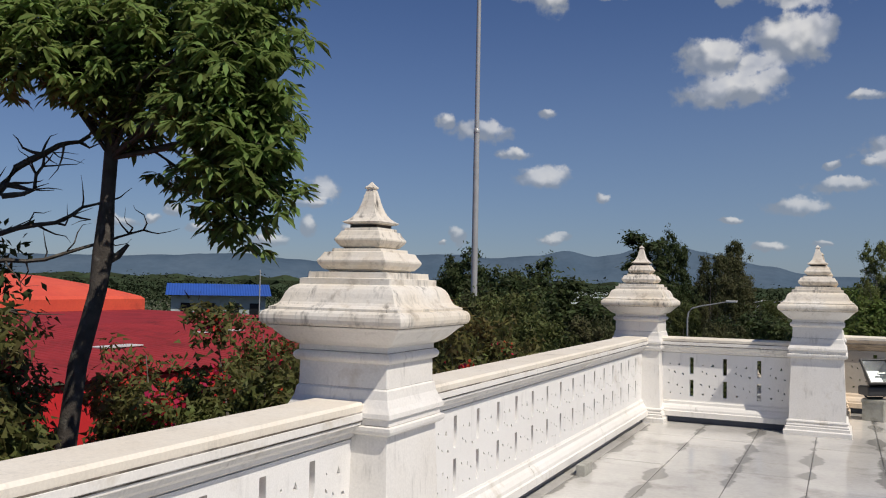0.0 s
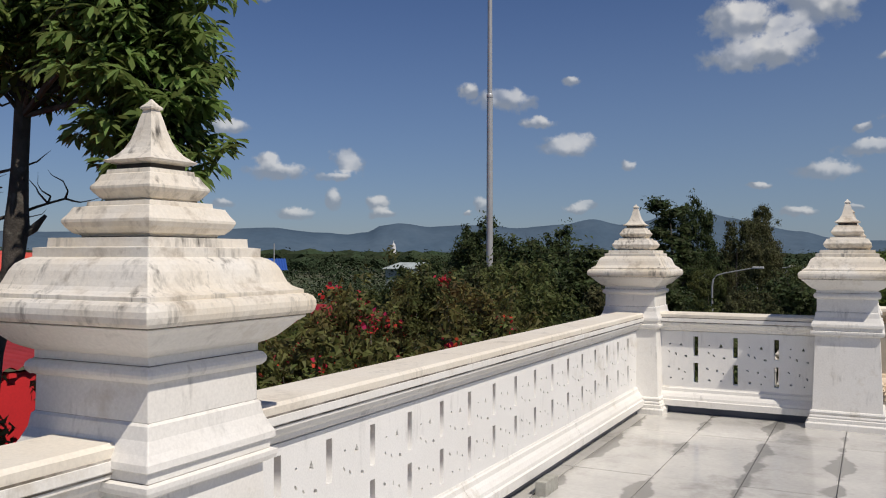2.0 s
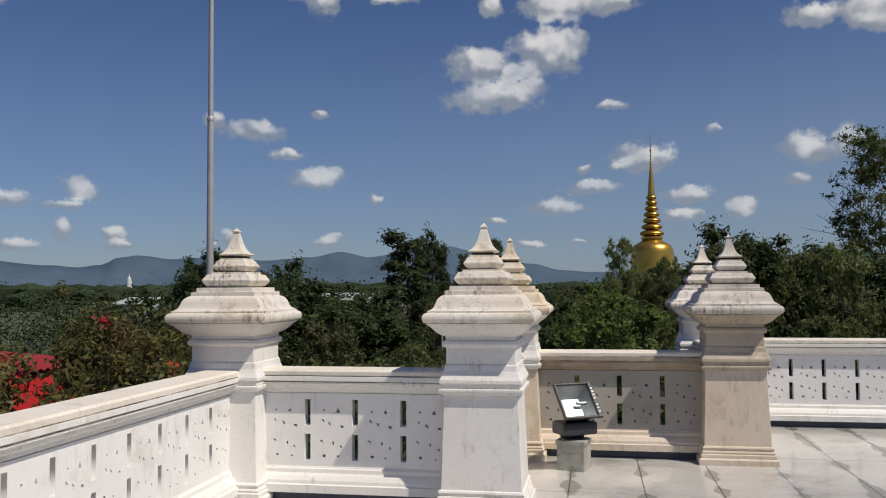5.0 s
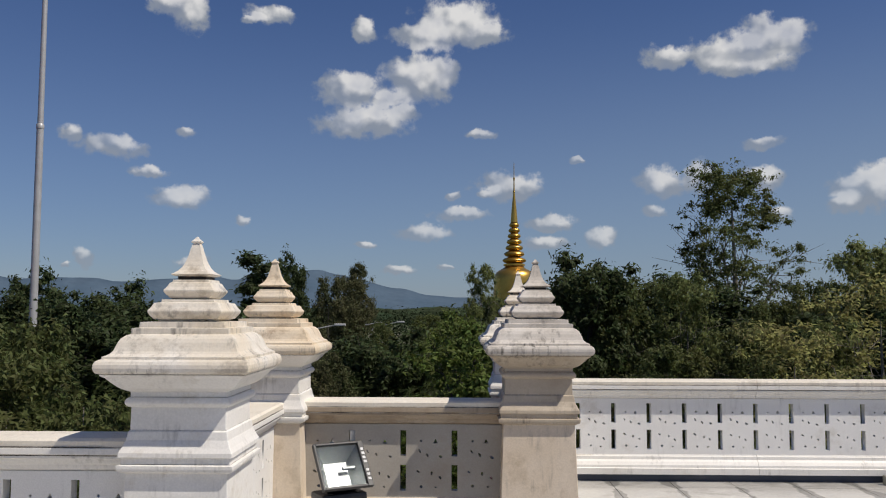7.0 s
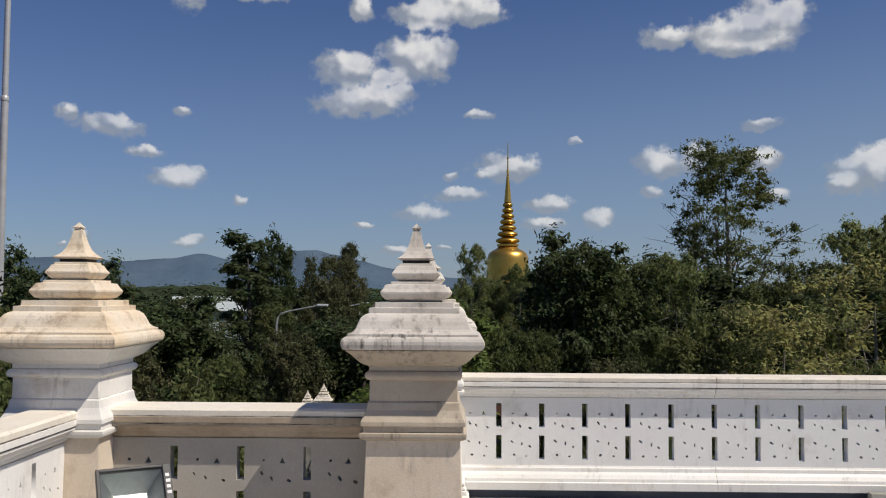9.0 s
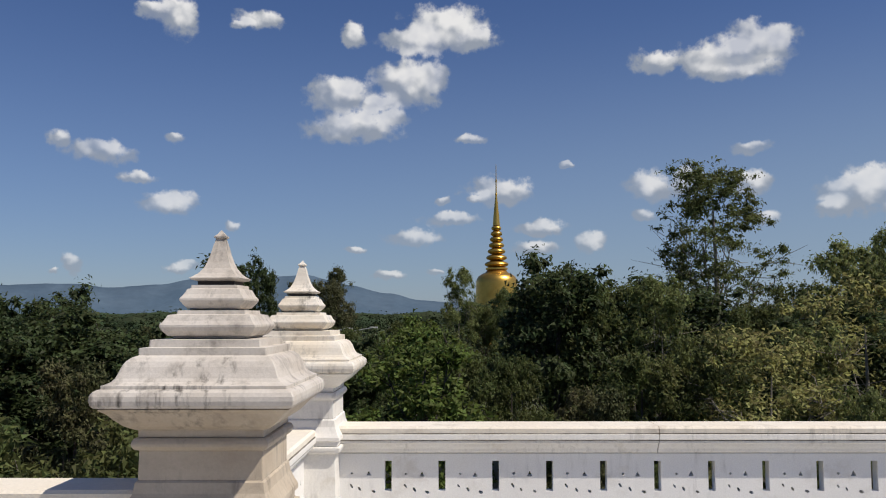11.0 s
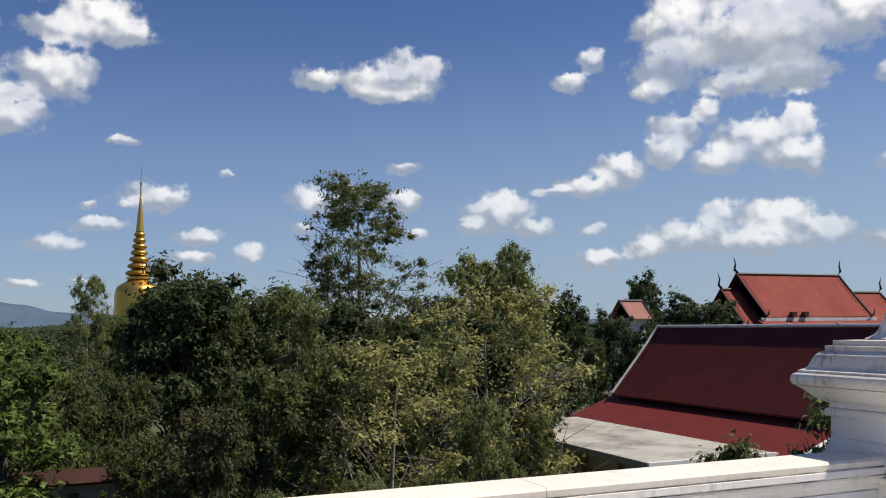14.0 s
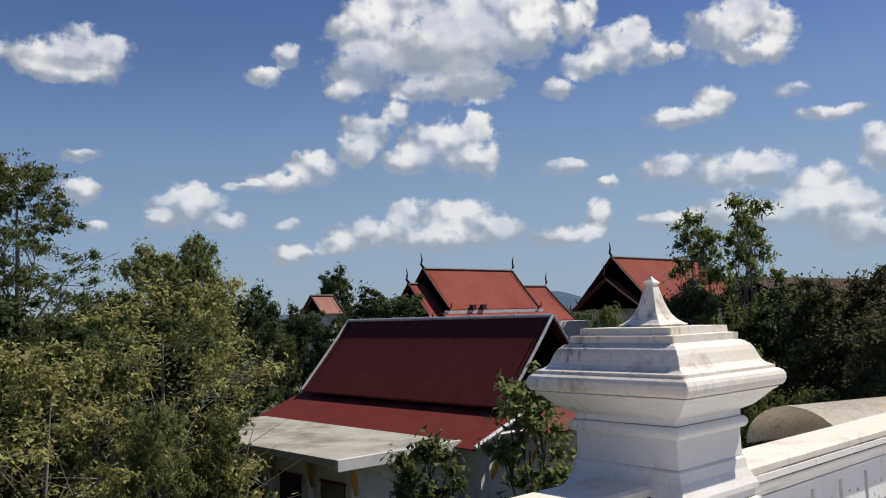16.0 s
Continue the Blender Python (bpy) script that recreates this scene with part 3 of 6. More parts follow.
def balustrade(a, b, bays, label="white stone balustrade with pierced slits and a moulded top rail", rail_mat=WHITE, base_mat=WHITE, panel_mat=PANEL, trim_a=0.22, trim_b=0.22):
    a, b = Vector(a), Vector(b)
    d = (b - a).normalized()
    length = (b - a).length
    t = thing("balustrade", (a.x, a.y, 0), label, "balustrade",
              "balustrades round the terrace", rz=math.degrees(math.atan2(d.y, d.x)))
    p = part("panel", pierced_panel(length - trim_a - trim_b, bays, panel_mat), None, t)
    p.location = (trim_a, 0, 0)
    stones = max(1, round(length / 1.9))
    cuts = [trim_a + (length - trim_a - trim_b) * i / stones for i in range(stones + 1)]
    for u, v in zip(cuts, cuts[1:]):
        part("coping", section_mesh("coping", COPING_SECTION, (u + 0.002, 0), (v - 0.002, 0), COPING), None, t, "cream coping stone")
        part("rail", section_mesh("rail", RAIL, (u + 0.002, 0), (v - 0.002, 0), rail_mat), None, t)
        part("base_moulding", section_mesh("base_moulding", BASE, (u + 0.0015, 0), (v - 0.0015, 0), base_mat), None, t)
    bm = bmesh.new()
    for w, z in ((0.1345, 0.8735), (0.1285, 0.8350)):
        box(bm, (trim_a, -w, z - 0.004), (length - trim_a, w, z + 0.0045))
    part("rail_joint", bm, GRIME, t, "grimy joint under the rail")
    # recessed strip, its colour painted as the gap's shadow
    bm = bmesh.new()
    box(bm, (trim_a, -0.085, -0.012), (length - trim_a, 0.085, 0.070))
    part("foot_strip", bm, GAP_SHADE, t, "dark strip coloured as the shaded gap")
    return t


# grey of the shaded panel put into the base colour, with stains over it
STAINED_SHADED = material("stained_shaded_panel", (0.44, 0.41, 0.365), (0.375, 0.345, 0.30), 0.55, scale=1.8, fine=100, bump=0.05, dirt=(0.33, 0.28, 0.22), dirt_amount=0.3, dirt_scale=2.2)
balustrade(P_BACK, P0, 17)
balustrade(P0, P1, 17)
balustrade(P1, P2, 4)
balustrade(P2, P3, 4)
balustrade(P3, P4, 4, "tan-stained stone balustrade with pierced slits, rail and panel darkened for shade", TAN_RAIL_SHADED, TAN, STAINED_SHADED)
balustrade(P4, P5, 4)
balustrade(P5, P6, 18)
balustrade(P6, P_END, 18).location.z = -0.034

POST_PLINTH = [(0.318, -0.012), (0.318, 0.045), (0.312, 0.052), (0.300, 0.056), (0.300, 0.084), (0.288, 0.090), (0.292, 0.102), (0.286, 0.114), (0.276, 0.117),
               (0.283, 0.126), (0.287, 0.138), (0.281, 0.150), (0.270, 0.154)]
POST_SHAFT = [(0.268, 0.154), (0.246, 0.772)]
POST_NECK = [(0.250, 0.772), (0.276, 0.784), (0.281, 0.797), (0.281, 0.812), (0.263, 0.817), (0.263, 0.846), (0.276, 0.851), (0.275, 0.872), (0.262, 0.895),
             (0.247, 0.930), (0.241, 0.968), (0.233, 0.976), (0.231, 1.084), (0.246, 1.089), (0.254, 1.100), (0.256, 1.110), (0.253, 1.121), (0.246, 1.130), (0.235, 1.133),
             (0.235, 1.158), (0.258, 1.168), (0.278, 1.180), (0.303, 1.204), (0.325, 1.228), (0.343, 1.240), (0.347, 1.246), (0.340, 1.250)]
POST_SLAB = [(0.345, 1.250), (0.358, 1.252), (0.366, 1.262), (0.370, 1.278), (0.369, 1.295), (0.362, 1.309), (0.350, 1.317), (0.340, 1.319), (0.340, 1.331), (0.328, 1.335),
             (0.312, 1.344), (0.302, 1.356), (0.294, 1.375), (0.286, 1.397), (0.275, 1.416), (0.258, 1.430), (0.240, 1.437), (0.240, 1.464), (0.212, 1.467), (0.210, 1.494),
             (0.142, 1.496)]
TIER_LOW = [(0.140, 1.496), (0.146, 1.504), (0.160, 1.508), (0.176, 1.526), (0.184, 1.541), (0.184, 1.550), (0.172, 1.566), (0.160, 1.588), (0.134, 1.592), (0.132, 1.606)]
TIER_HIGH = [(0.092, 1.604), (0.094, 1.611), (0.104, 1.615), (0.120, 1.634), (0.127, 1.645), (0.127, 1.653), (0.114, 1.670), (0.104, 1.690), (0.094, 1.693), (0.092, 1.706), (0.072, 1.706)]
FINIAL = [(0.068, 1.704), (0.070, 1.722), (0.094, 1.728), (0.100, 1.735), (0.088, 1.741), (0.070, 1.755), (0.055, 1.775), (0.044, 1.800), (0.034, 1.832), (0.026, 1.866), (0.0175, 1.896),
          (0.024, 1.899), (0.025, 1.905), (0.013, 1.916), (0.002, 1.931)]


def stone_loft(profile, mat, soft=0.004):
    bm = square_loft(bmesh.new(), profile)
    up = [e for e in bm.edges if abs(e.verts[0].co.z - e.verts[1].co.z) > 1e-4 and (e.verts[0].co.xy - e.verts[1].co.xy).length < 0.25 and e.verts[0].co.x * e.verts[1].co.x > 0 and e.verts[0].co.y * e.verts[1].co.y > 0]
    if soft:
        bmesh.ops.bevel(bm, geom=up, offset=soft, segments=2, affect="EDGES", profile=0.5)
    return bm


def post(at, label, broken=False, body=WHITE, cap=CAPSTONE, neck=WHITE):
    t = thing("balustrade_post", (at[0], at[1], 0), label, "post", "posts of the balustrade")
    part("plinth", stone_loft(POST_PLINTH, body), body, t)
    part("shaft", stone_loft(POST_SHAFT, body), body, t)
    part("neck", stone_loft(POST_NECK, neck), neck, t)
    part("cap", stone_loft(POST_SLAB, cap), cap, t, "weathered flaring capstone")
    for w, z in ((0.3375, 1.3205), (0.2345, 1.438), (0.209, 1.4655), (0.2365, 1.1325), (0.2335, 0.9745), (0.2645, 0.8165), (0.344, 1.2505)):
        part("joint", square_loft(bmesh.new(), [(w, z - (0.004 if z > 1.3 else 0.002)), (w, z + (0.004 if z > 1.3 else 0.002))]), GRIME, t, "dark grimy joint")
    drop = 0.232 if broken else 0
    if not broken:
        part("tier", stone_loft(TIER_LOW, cap, 0.003), cap, t)
        part("tier", stone_loft(TIER_HIGH, cap, 0.003), cap, t)
        for w, z0_, z1_ in ((0.142, 1.494, 1.508), (0.094, 1.603, 1.6145), (0.072, 1.704, 1.728)):
            part("joint", square_loft(bmesh.new(), [(w, z0_), (w, z1_)]), DARK_JOINT, t, "dark grimy joint")
    part("finial", stone_loft([(w, z - drop) for w, z in FINIAL[(2 if broken else 0):]], cap, 0.0), cap, t, "pointed curved finial")
    return t


first = post(P0, "white stone post with tiered weathered cap and pointed finial")
for p in (P1, P2, P5, P_BACK, P_END):
    copy_thing(first, pose(p[0], p[1], 0))
tan_post = post(P3, "tan-stained stone post with rust-brown tiered cap and finial", False, TAN, RUSTY, WHITE)
post(P4, "stone post with tan-stained shaft and grey weathered cap", False, TAN, SOOTED, STAINED_SHADED_NECK)
post(P6, "white stone post with finial set straight on its cap", True)

# ---- floodlight on its stone block ----
BLACK = material("black_paint", (0.02, 0.02, 0.022), (0.03, 0.03, 0.032), 0.5, scale=8, bump=0.05)
CHROME = material("reflector", (0.30, 0.315, 0.315), (0.23, 0.245, 0.245), 0.42, metal=0.9, scale=9, fine=40, bump=0.05)
GREYSTONE = material("grey_block", (0.45, 0.44, 0.40), (0.33, 0.33, 0.29), 0.6, scale=6, bump=0.1, dirt=(0.2, 0.19, 0.15), dirt_amount=0.5, dirt_scale=5)
INK = material("white_print", (0.75, 0.75, 0.75), rough=0.6, scale=5, bump=0)


def glass():
    m = bpy.data.materials.new("clear_glass")
    m.use_nodes = True
    b = m.node_tree.nodes["Principled BSDF"]
    b.inputs["Base Color"].default_value, b.inputs["Transmission Weight"].default_value, b.inputs["Roughness"].default_value = (0.95, 0.97, 0.97, 1), 1.0, 0.03
    return m


GLASS = glass()
block = thing("stone_block", (0.03, 10.80, 0), "small weathered grey stone block on the floor", "block", rz=-14)
bm = bmesh.new()
box(bm, (-0.112, -0.112, 0), (0.112, 0.112, 0.205), 0.006)
part("block", bm, GREYSTONE, block)
bm = bmesh.new()
box(bm, (-0.122, -0.122, 0.205), (0.122, 0.122, 0.242), 0.006)
part("top_slab", bm, GREYSTONE, block)
flood = thing("floodlight", (0.03, 10.80, 0.242), "black metal floodlight tilted up on a stone block", "floodlight", rz=31)
flood.scale = (1.05, 1.05, 1.05)


def tilted(bm, rx, at):
    bmesh.ops.transform(bm, matrix=pose(*at, rx, 0, 0), verts=bm.verts)
    return bm


TILT, AT = -38, (0.0, -0.02, 0.250)
bm = bmesh.new()
lo = [bm.verts.new((x, -0.06, z)) for x, z in ((-0.15, -0.13), (0.15, -0.13), (0.15, 0.15), (-0.15, 0.15))]
hi = [bm.verts.new((x, 0.09, z)) for x, z in ((-0.07, -0.09), (0.07, -0.09), (0.07, 0.06), (-0.07, 0.06))]
for i in range(4):
    bm.faces.new((lo[i], lo[(i + 1) % 4], hi[(i + 1) % 4], hi[i]))
bm.faces.new(hi[::-1])
bmesh.ops.recalc_face_normals(bm, faces=bm.faces)
part("housing", tilted(bm, TILT, AT), BLACK, flood)
bm = bmesh.new()
for lo3, hi3 in (((-0.165, -0.085, -0.145), (-0.148, -0.055, 0.165)), ((0.128, -0.085, -0.145), (0.165, -0.055, 0.165)), ((-0.148, -0.085, 0.150), (0.128, -0.055, 0.165)), ((-0.148, -0.085, -0.145), (0.128, -0.055, -0.128))):
    box(bm, lo3, hi3, 0.004)
rim = part("frame", tilted(bm, TILT, AT), BLACK, flood)
for i, h in enumerate((0.020, 0.018, 0.019, 0, 0.020, 0.018, 0.020, 0.017)):
    if h:
        z = -0.105 + i * 0.029
        part("print_bar", tilted(box(bmesh.new(), (0.137, -0.0875, z), (0.137 + h, -0.0845, z + 0.016)), TILT, AT), INK, rim)
bm = bmesh.new()
a = [bm.verts.new((x, -0.062, z)) for x, z in ((-0.146, -0.126), (0.126, -0.126), (0.126, 0.148), (-0.146, 0.148))]
b = [bm.verts.new((x, 0.03, z)) for x, z in ((-0.08, -0.08), (0.07, -0.08), (0.07, 0.08), (-0.08, 0.08))]
for i in range(4):
    bm.faces.new((a[i], a[(i + 1) % 4], b[(i + 1) % 4], b[i]))
bm.faces.new(b)
part("reflector", tilted(bm, TILT, AT), CHROME, flood)
bm = bmesh.new()
tube(bm, [(0.02, -0.01, 0.02), (0.10, -0.01, 0.02)], [0.013, 0.013], 10)
part("bulb", tilted(bm, TILT, AT), CHROME, flood, "grey lamp tube")
bm = bmesh.new()
box(bm, (-0.146, -0.072, -0.126), (0.126, -0.066, 0.148))
pane = part("pane", tilted(bm, TILT, AT), GLASS, flood)
pane.visible_shadow = False
bm = bmesh.new()
box(bm, (-0.15, -0.115, 0.040), (0.15, 0.085, 0.140), 0.022)
part("gear_box", bm, BLACK, flood)
bm = bmesh.new()
tube(bm, [(-0.12, 0, 0.10), (-0.11, 0, 0.03), (-0.08, 0, 0.012), (0.08, 0, 0.012), (0.11, 0, 0.03), (0.12, 0, 0.10)], [0.012] * 6, 8)
part("bracket", bm, BLACK, flood)

# small stone stub under the long balustrade, and one by the far wall
for at, rz in (((-2.12, 6.42, 0), 90), ((4.75, 13.07, 0), 0)):
    s = thing("stone_stub", at, "small grey stone stub against the foot of the balustrade", "stone", rz=rz)
    bm = bmesh.new()
    box(bm, (-0.11, -0.035, -0.01), (0.11, 0.035, 0.085), 0.006)
    part("stub", bm, GREYSTONE, s)


# ---- ground, far woods and hills ----
GRASS = material("ground_cover", (0.055, 0.075, 0.025), (0.09, 0.085, 0.045), 0.95, scale=0.02, fine=0.6, bump=0.0, dirt=(0.15, 0.125, 0.085), dirt_amount=0.3, dirt_scale=0.05)
# forest green with the blue of distant haze mixed into the base colour
HILL = material("hazed_forest", (0.090, 0.130, 0.178), (0.070, 0.108, 0.155), 1.0, scale=0.004, fine=0.03, bump=0.0, spec=0.0)
WOODS = material("far_leaf", (0.030, 0.045, 0.024), (0.040, 0.052, 0.028), 1.0, spec=0.02, scale=0.06, fine=0.8, bump=0, island=0.3, detail=2)


def build_ground():
    bm = bmesh.new()
    rings = []
    for r in (0.5, 30, 80, 200, 500, 1200, 2500, 4600):
        rings.append([bm.verts.new((r * math.cos(2 * math.pi * k / 48), r * math.sin(2 * math.pi * k / 48), GROUND)) for k in range(48)])
    for a, b in zip(rings, rings[1:]):
        for i in range(48):
            bm.faces.new((a[i], b[i], b[(i + 1) % 48], a[(i + 1) % 48]))
    bm.faces.new(rings[0])
    return tagged(part("ground", bm, GRASS), "flat green plain with dry grass and bare earth", "ground", kind="structure")


build_ground()
# height of the hills above the level, in degrees, by bearing from north
RIDGE = [(-120, 1.2), (-70, 1.3), (-55, 1.4), (-46.6, 1.45), (-43.2, 1.6), (-38.4, 1.82), (-35, 1.5), (-33.4, 1.38), (-32, 1.56), (-31, 2.0), (-29.9, 2.15), (-27.7, 1.95), (-25.5, 2.02), (-23.6, 2.06),
         (-22.1, 1.84), (-19, 2.04), (-16.9, 2.42), (-15, 2.04), (-13.7, 2.22), (-12.2, 2.63), (-9.5, 2.75), (-8.3, 2.45), (-6.8, 2.08), (-4.3, 1.55), (-2, 1.08), (1, 0.9), (5, 0.8), (10, 0.5), (30, 0.4),
         (46, 0.7), (50, 1.5), (53, 0.9), (70, 0.7), (120, 0.8)]


def build_hills(scale, radius, seed, name, label):
    bm = bmesh.new()
    rows = []
    for i in range(601):
        az = -120 + 240 * i / 600
        for (a, h), (b, g) in zip(RIDGE, RIDGE[1:]):
            if a <= az <= b:
                f = (az - a) / (b - a)
                f = f * f * (3 - 2 * f)
                deg = h + (g - h) * f
        deg = deg * scale + 0.05 * noise.fractal((az * 0.45 + seed, 0, 0), 0.8, 2.0, 5)
        top = 1.5 + radius * math.tan(radians(max(0.1, deg)))
        col = []
        for k, (rr, hh) in enumerate(((0.90, 0.0), (0.93, 0.3), (0.965, 0.72), (1.0, 1.0), (1.03, 0.6))):
            w = noise.fractal((az * 0.6, k * 1.7 + seed, 3), 0.9, 2.0, 4) * 0.10 if 0 < k < 3 else 0
            col.append(bm.verts.new((radius * rr * math.sin(radians(az)), radius * rr * math.cos(radians(az)), GROUND + (top - GROUND) * max(0, hh + w))))
        rows.append(col)
    for a, b in zip(rows, rows[1:]):
        for i in range(4):
            bm.faces.new((a[i], b[i], b[i + 1], a[i + 1]))
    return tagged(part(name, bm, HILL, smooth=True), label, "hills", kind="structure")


build_hills(1.0, 4300, 0.0, "backdrop", "long forested hills along the horizon, tinted with blue haze")


def core_faces():
    bm = bmesh.new()
    bmesh.ops.create_icosphere(bm, subdivisions=1, radius=1.0)
    a = np.array([[v.co[:] for v in f.verts] for f in bm.faces])
    bm.free()
    return a


CORE = core_faces()


def build_far_woods():
    rng = np.random.default_rng(11)
    blocks = []
    for n, r0, r1, size, k in ((520, 70, 160, 0.36, 220), (800, 160, 420, 0.75, 110), (1000, 420, 1300, 1.7, 55), (1300, 1300, 3600, 3.6, 34)):
        r = np.sqrt(rng.uniform(r0 ** 2, r1 ** 2, n))
        az = np.radians(rng.uniform(-75, 85, n))
        tall = rng.uniform(3.6, 8.0, n) if r1 < 170 else rng.uniform(7.0, 10.8, n) if r1 < 500 else rng.uniform(8.0, 13.0, n) if r1 < 1400 else rng.uniform(11.0, 19.0, n)
        c = np.stack([r * np.sin(az), r * np.cos(az), np.full(n, GROUND)], 1)
        keep = ~((c[:, 0] > 20) & (c[:, 0] < 130) & (c[:, 1] > 30) & (c[:, 1] < 130)) & ~((abs(c[:, 0] + 48) < 16) & (abs(c[:, 1] - 57) < 16)) & ~((c[:, 0] < -10) & (c[:, 0] > -60) & (c[:, 1] < 52))
        c, tall = c[keep], tall[keep]
        n = len(c)
        d = rng.normal(0, 1, (n, k, 3))
        d /= np.linalg.norm(d, axis=2)[:, :, None]
        wide = tall * (0.75 if r1 < 500 else 1.6 if r1 < 1400 else 2.6)
        p = c[:, None, :] + d * np.stack([wide, wide, tall * 0.55], 1)[:, None, :] * rng.uniform(0.5, 0.98, (n, k, 1)) + np.stack([0 * tall, 0 * tall, tall * 0.6], 1)[:, None, :]
        if r0 > 400:
            core = c[:, None, None, :] + CORE[None] * (np.stack([wide, wide, tall * 0.55], 1) * 0.8)[:, None, None, :] + np.stack([0 * tall, 0 * tall, tall * 0.6], 1)[:, None, None, :]
            blocks.append(core.reshape(-1, 3))
        blocks.append(leaves(rng, p.reshape(-1, 3), d.reshape(-1, 3), size, size * 0.8, -0.1, 0.25, corners=3))
    return tagged(new("far_woods", quads_mesh("far_woods", np.concatenate(blocks), WOODS, 3)), "dark green woods spread over the plain", "woods", kind="stuff")


build_far_woods()


# ---- trees ----
def make_tree(name, label, seed, height, crown_from, spread, leaf_mat, bark=BARK, lobes=14, clumps=110, per=75, leaf_len=0.26, leaf_wid=0.12, clump_r=0.55,
              trunk_r=0.2, lean=(0, 0), top_narrow=0.5, limbs=9, droop=0.3, bare=0):
    """A tree at the origin: tapered trunk with limbs and twigs, and a crown of leaf clumps at their ends."""
    rng = np.random.default_rng(seed)
    t = thing(name, (0, 0, 0), label, "tree")
    bm = bmesh.new()
    pts = [Vector((lean[0] * f + 0.12 * math.sin(3.1 * f + seed), lean[1] * f + 0.12 * math.cos(2.3 * f + seed), height * 0.86 * f)) for f in (0, 0.2, 0.4, 0.6, 0.8, 1)]
    tube(bm, pts, [trunk_r * 1.25, trunk_r, trunk_r * 0.85, trunk_r * 0.62, trunk_r * 0.4, trunk_r * 0.15], 9)
    tips = []
    for i in range(lobes):
        f = crown_from + (1 - crown_from) * (i + rng.uniform(0, 0.9)) / lobes
        a = i * 2.4 + rng.uniform(-0.5, 0.5)
        u = (f - crown_from) / (1 - crown_from)
        reach = spread * (0.55 + 0.9 * u * (1 - u) * 2) * (1 - (1 - top_narrow) * u) * rng.uniform(0.6, 1.1)
        z = height * f
        q = Vector((lean[0] * f + reach * math.cos(a), lean[1] * f + reach * math.sin(a), z))
        g = max(0.1, f - 0.22)
        s = Vector((lean[0] * g, lean[1] * g, height * 0.86 * g))
        mid = s.lerp(q, 0.5) + Vector((rng.normal(0, 0.15), rng.normal(0, 0.15), 0.12 * reach))
        if i < limbs * 2:
            tube(bm, [s, mid, q], [trunk_r * 0.42 * (1 - 0.6 * u), trunk_r * 0.25 * (1 - 0.5 * u), trunk_r * 0.06], 5)
            for j in range(3 + bare):
                e = q + Vector(rng.normal(0, 0.22 * spread, 3)) + Vector((0, 0, 0.1 * spread))
                f0 = mid.lerp(q, min(0.95, 0.35 + 0.1 * j))
                tube(bm, [f0, f0.lerp(e, 0.5) + Vector(rng.normal(0, 0.05 * spread, 3)), e], [trunk_r * 0.16, trunk_r * 0.11, trunk_r * 0.03], 4)
        tips.append((q, reach))
    part("trunk", bm, bark, t, smooth=True)
    cents, outs = [], []
    for c in range(int(clumps * 1.7)):
        q, reach = tips[rng.integers(len(tips))]
        d = rng.normal(0, 1, 3)
        d /= np.linalg.norm(d)
        d[2] = d[2] * 0.75 + 0.12
        p = np.array(q) + d * spread * 0.36 * rng.uniform(0.3, 1.12)
        k = int(per * 1.15 * rng.uniform(0.3, 1.5))
        w = rng.normal(0, 1, (k, 3))
        w /= np.linalg.norm(w, axis=1)[:, None]
        r = clump_r * rng.uniform(0.35, 1.25)
        cents.append(p + w * r * np.clip(np.abs(rng.normal(0, 0.7, (k, 1))), 0, 1.25) * np.array([1, 1, 0.8]))
        outs.append(w * 0.8 + d * 0.5)
    me = quads_mesh("crown", leaves(rng, np.concatenate(cents), np.concatenate(outs), leaf_len, leaf_wid, droop, corners=3), leaf_mat, 3)
    part("crown", me, None, t)
    return t


def spot(az, dist, top, natural, widen=1.0, turn=0.0, eye=(2.8, 9.0)):
    """A pose for a tree: bearing and distance from a point of the terrace, with its top at a height above the terrace."""
    k = (top - GROUND) / natural * 1.05
    a = radians(az)
    return Matrix.Translation((eye[0] + dist * math.sin(a), eye[1] + dist * math.cos(a), GROUND)) @ Matrix.Rotation(turn, 4, "Z") @ Matrix.Diagonal((k * widen, k * widen, k, 1))


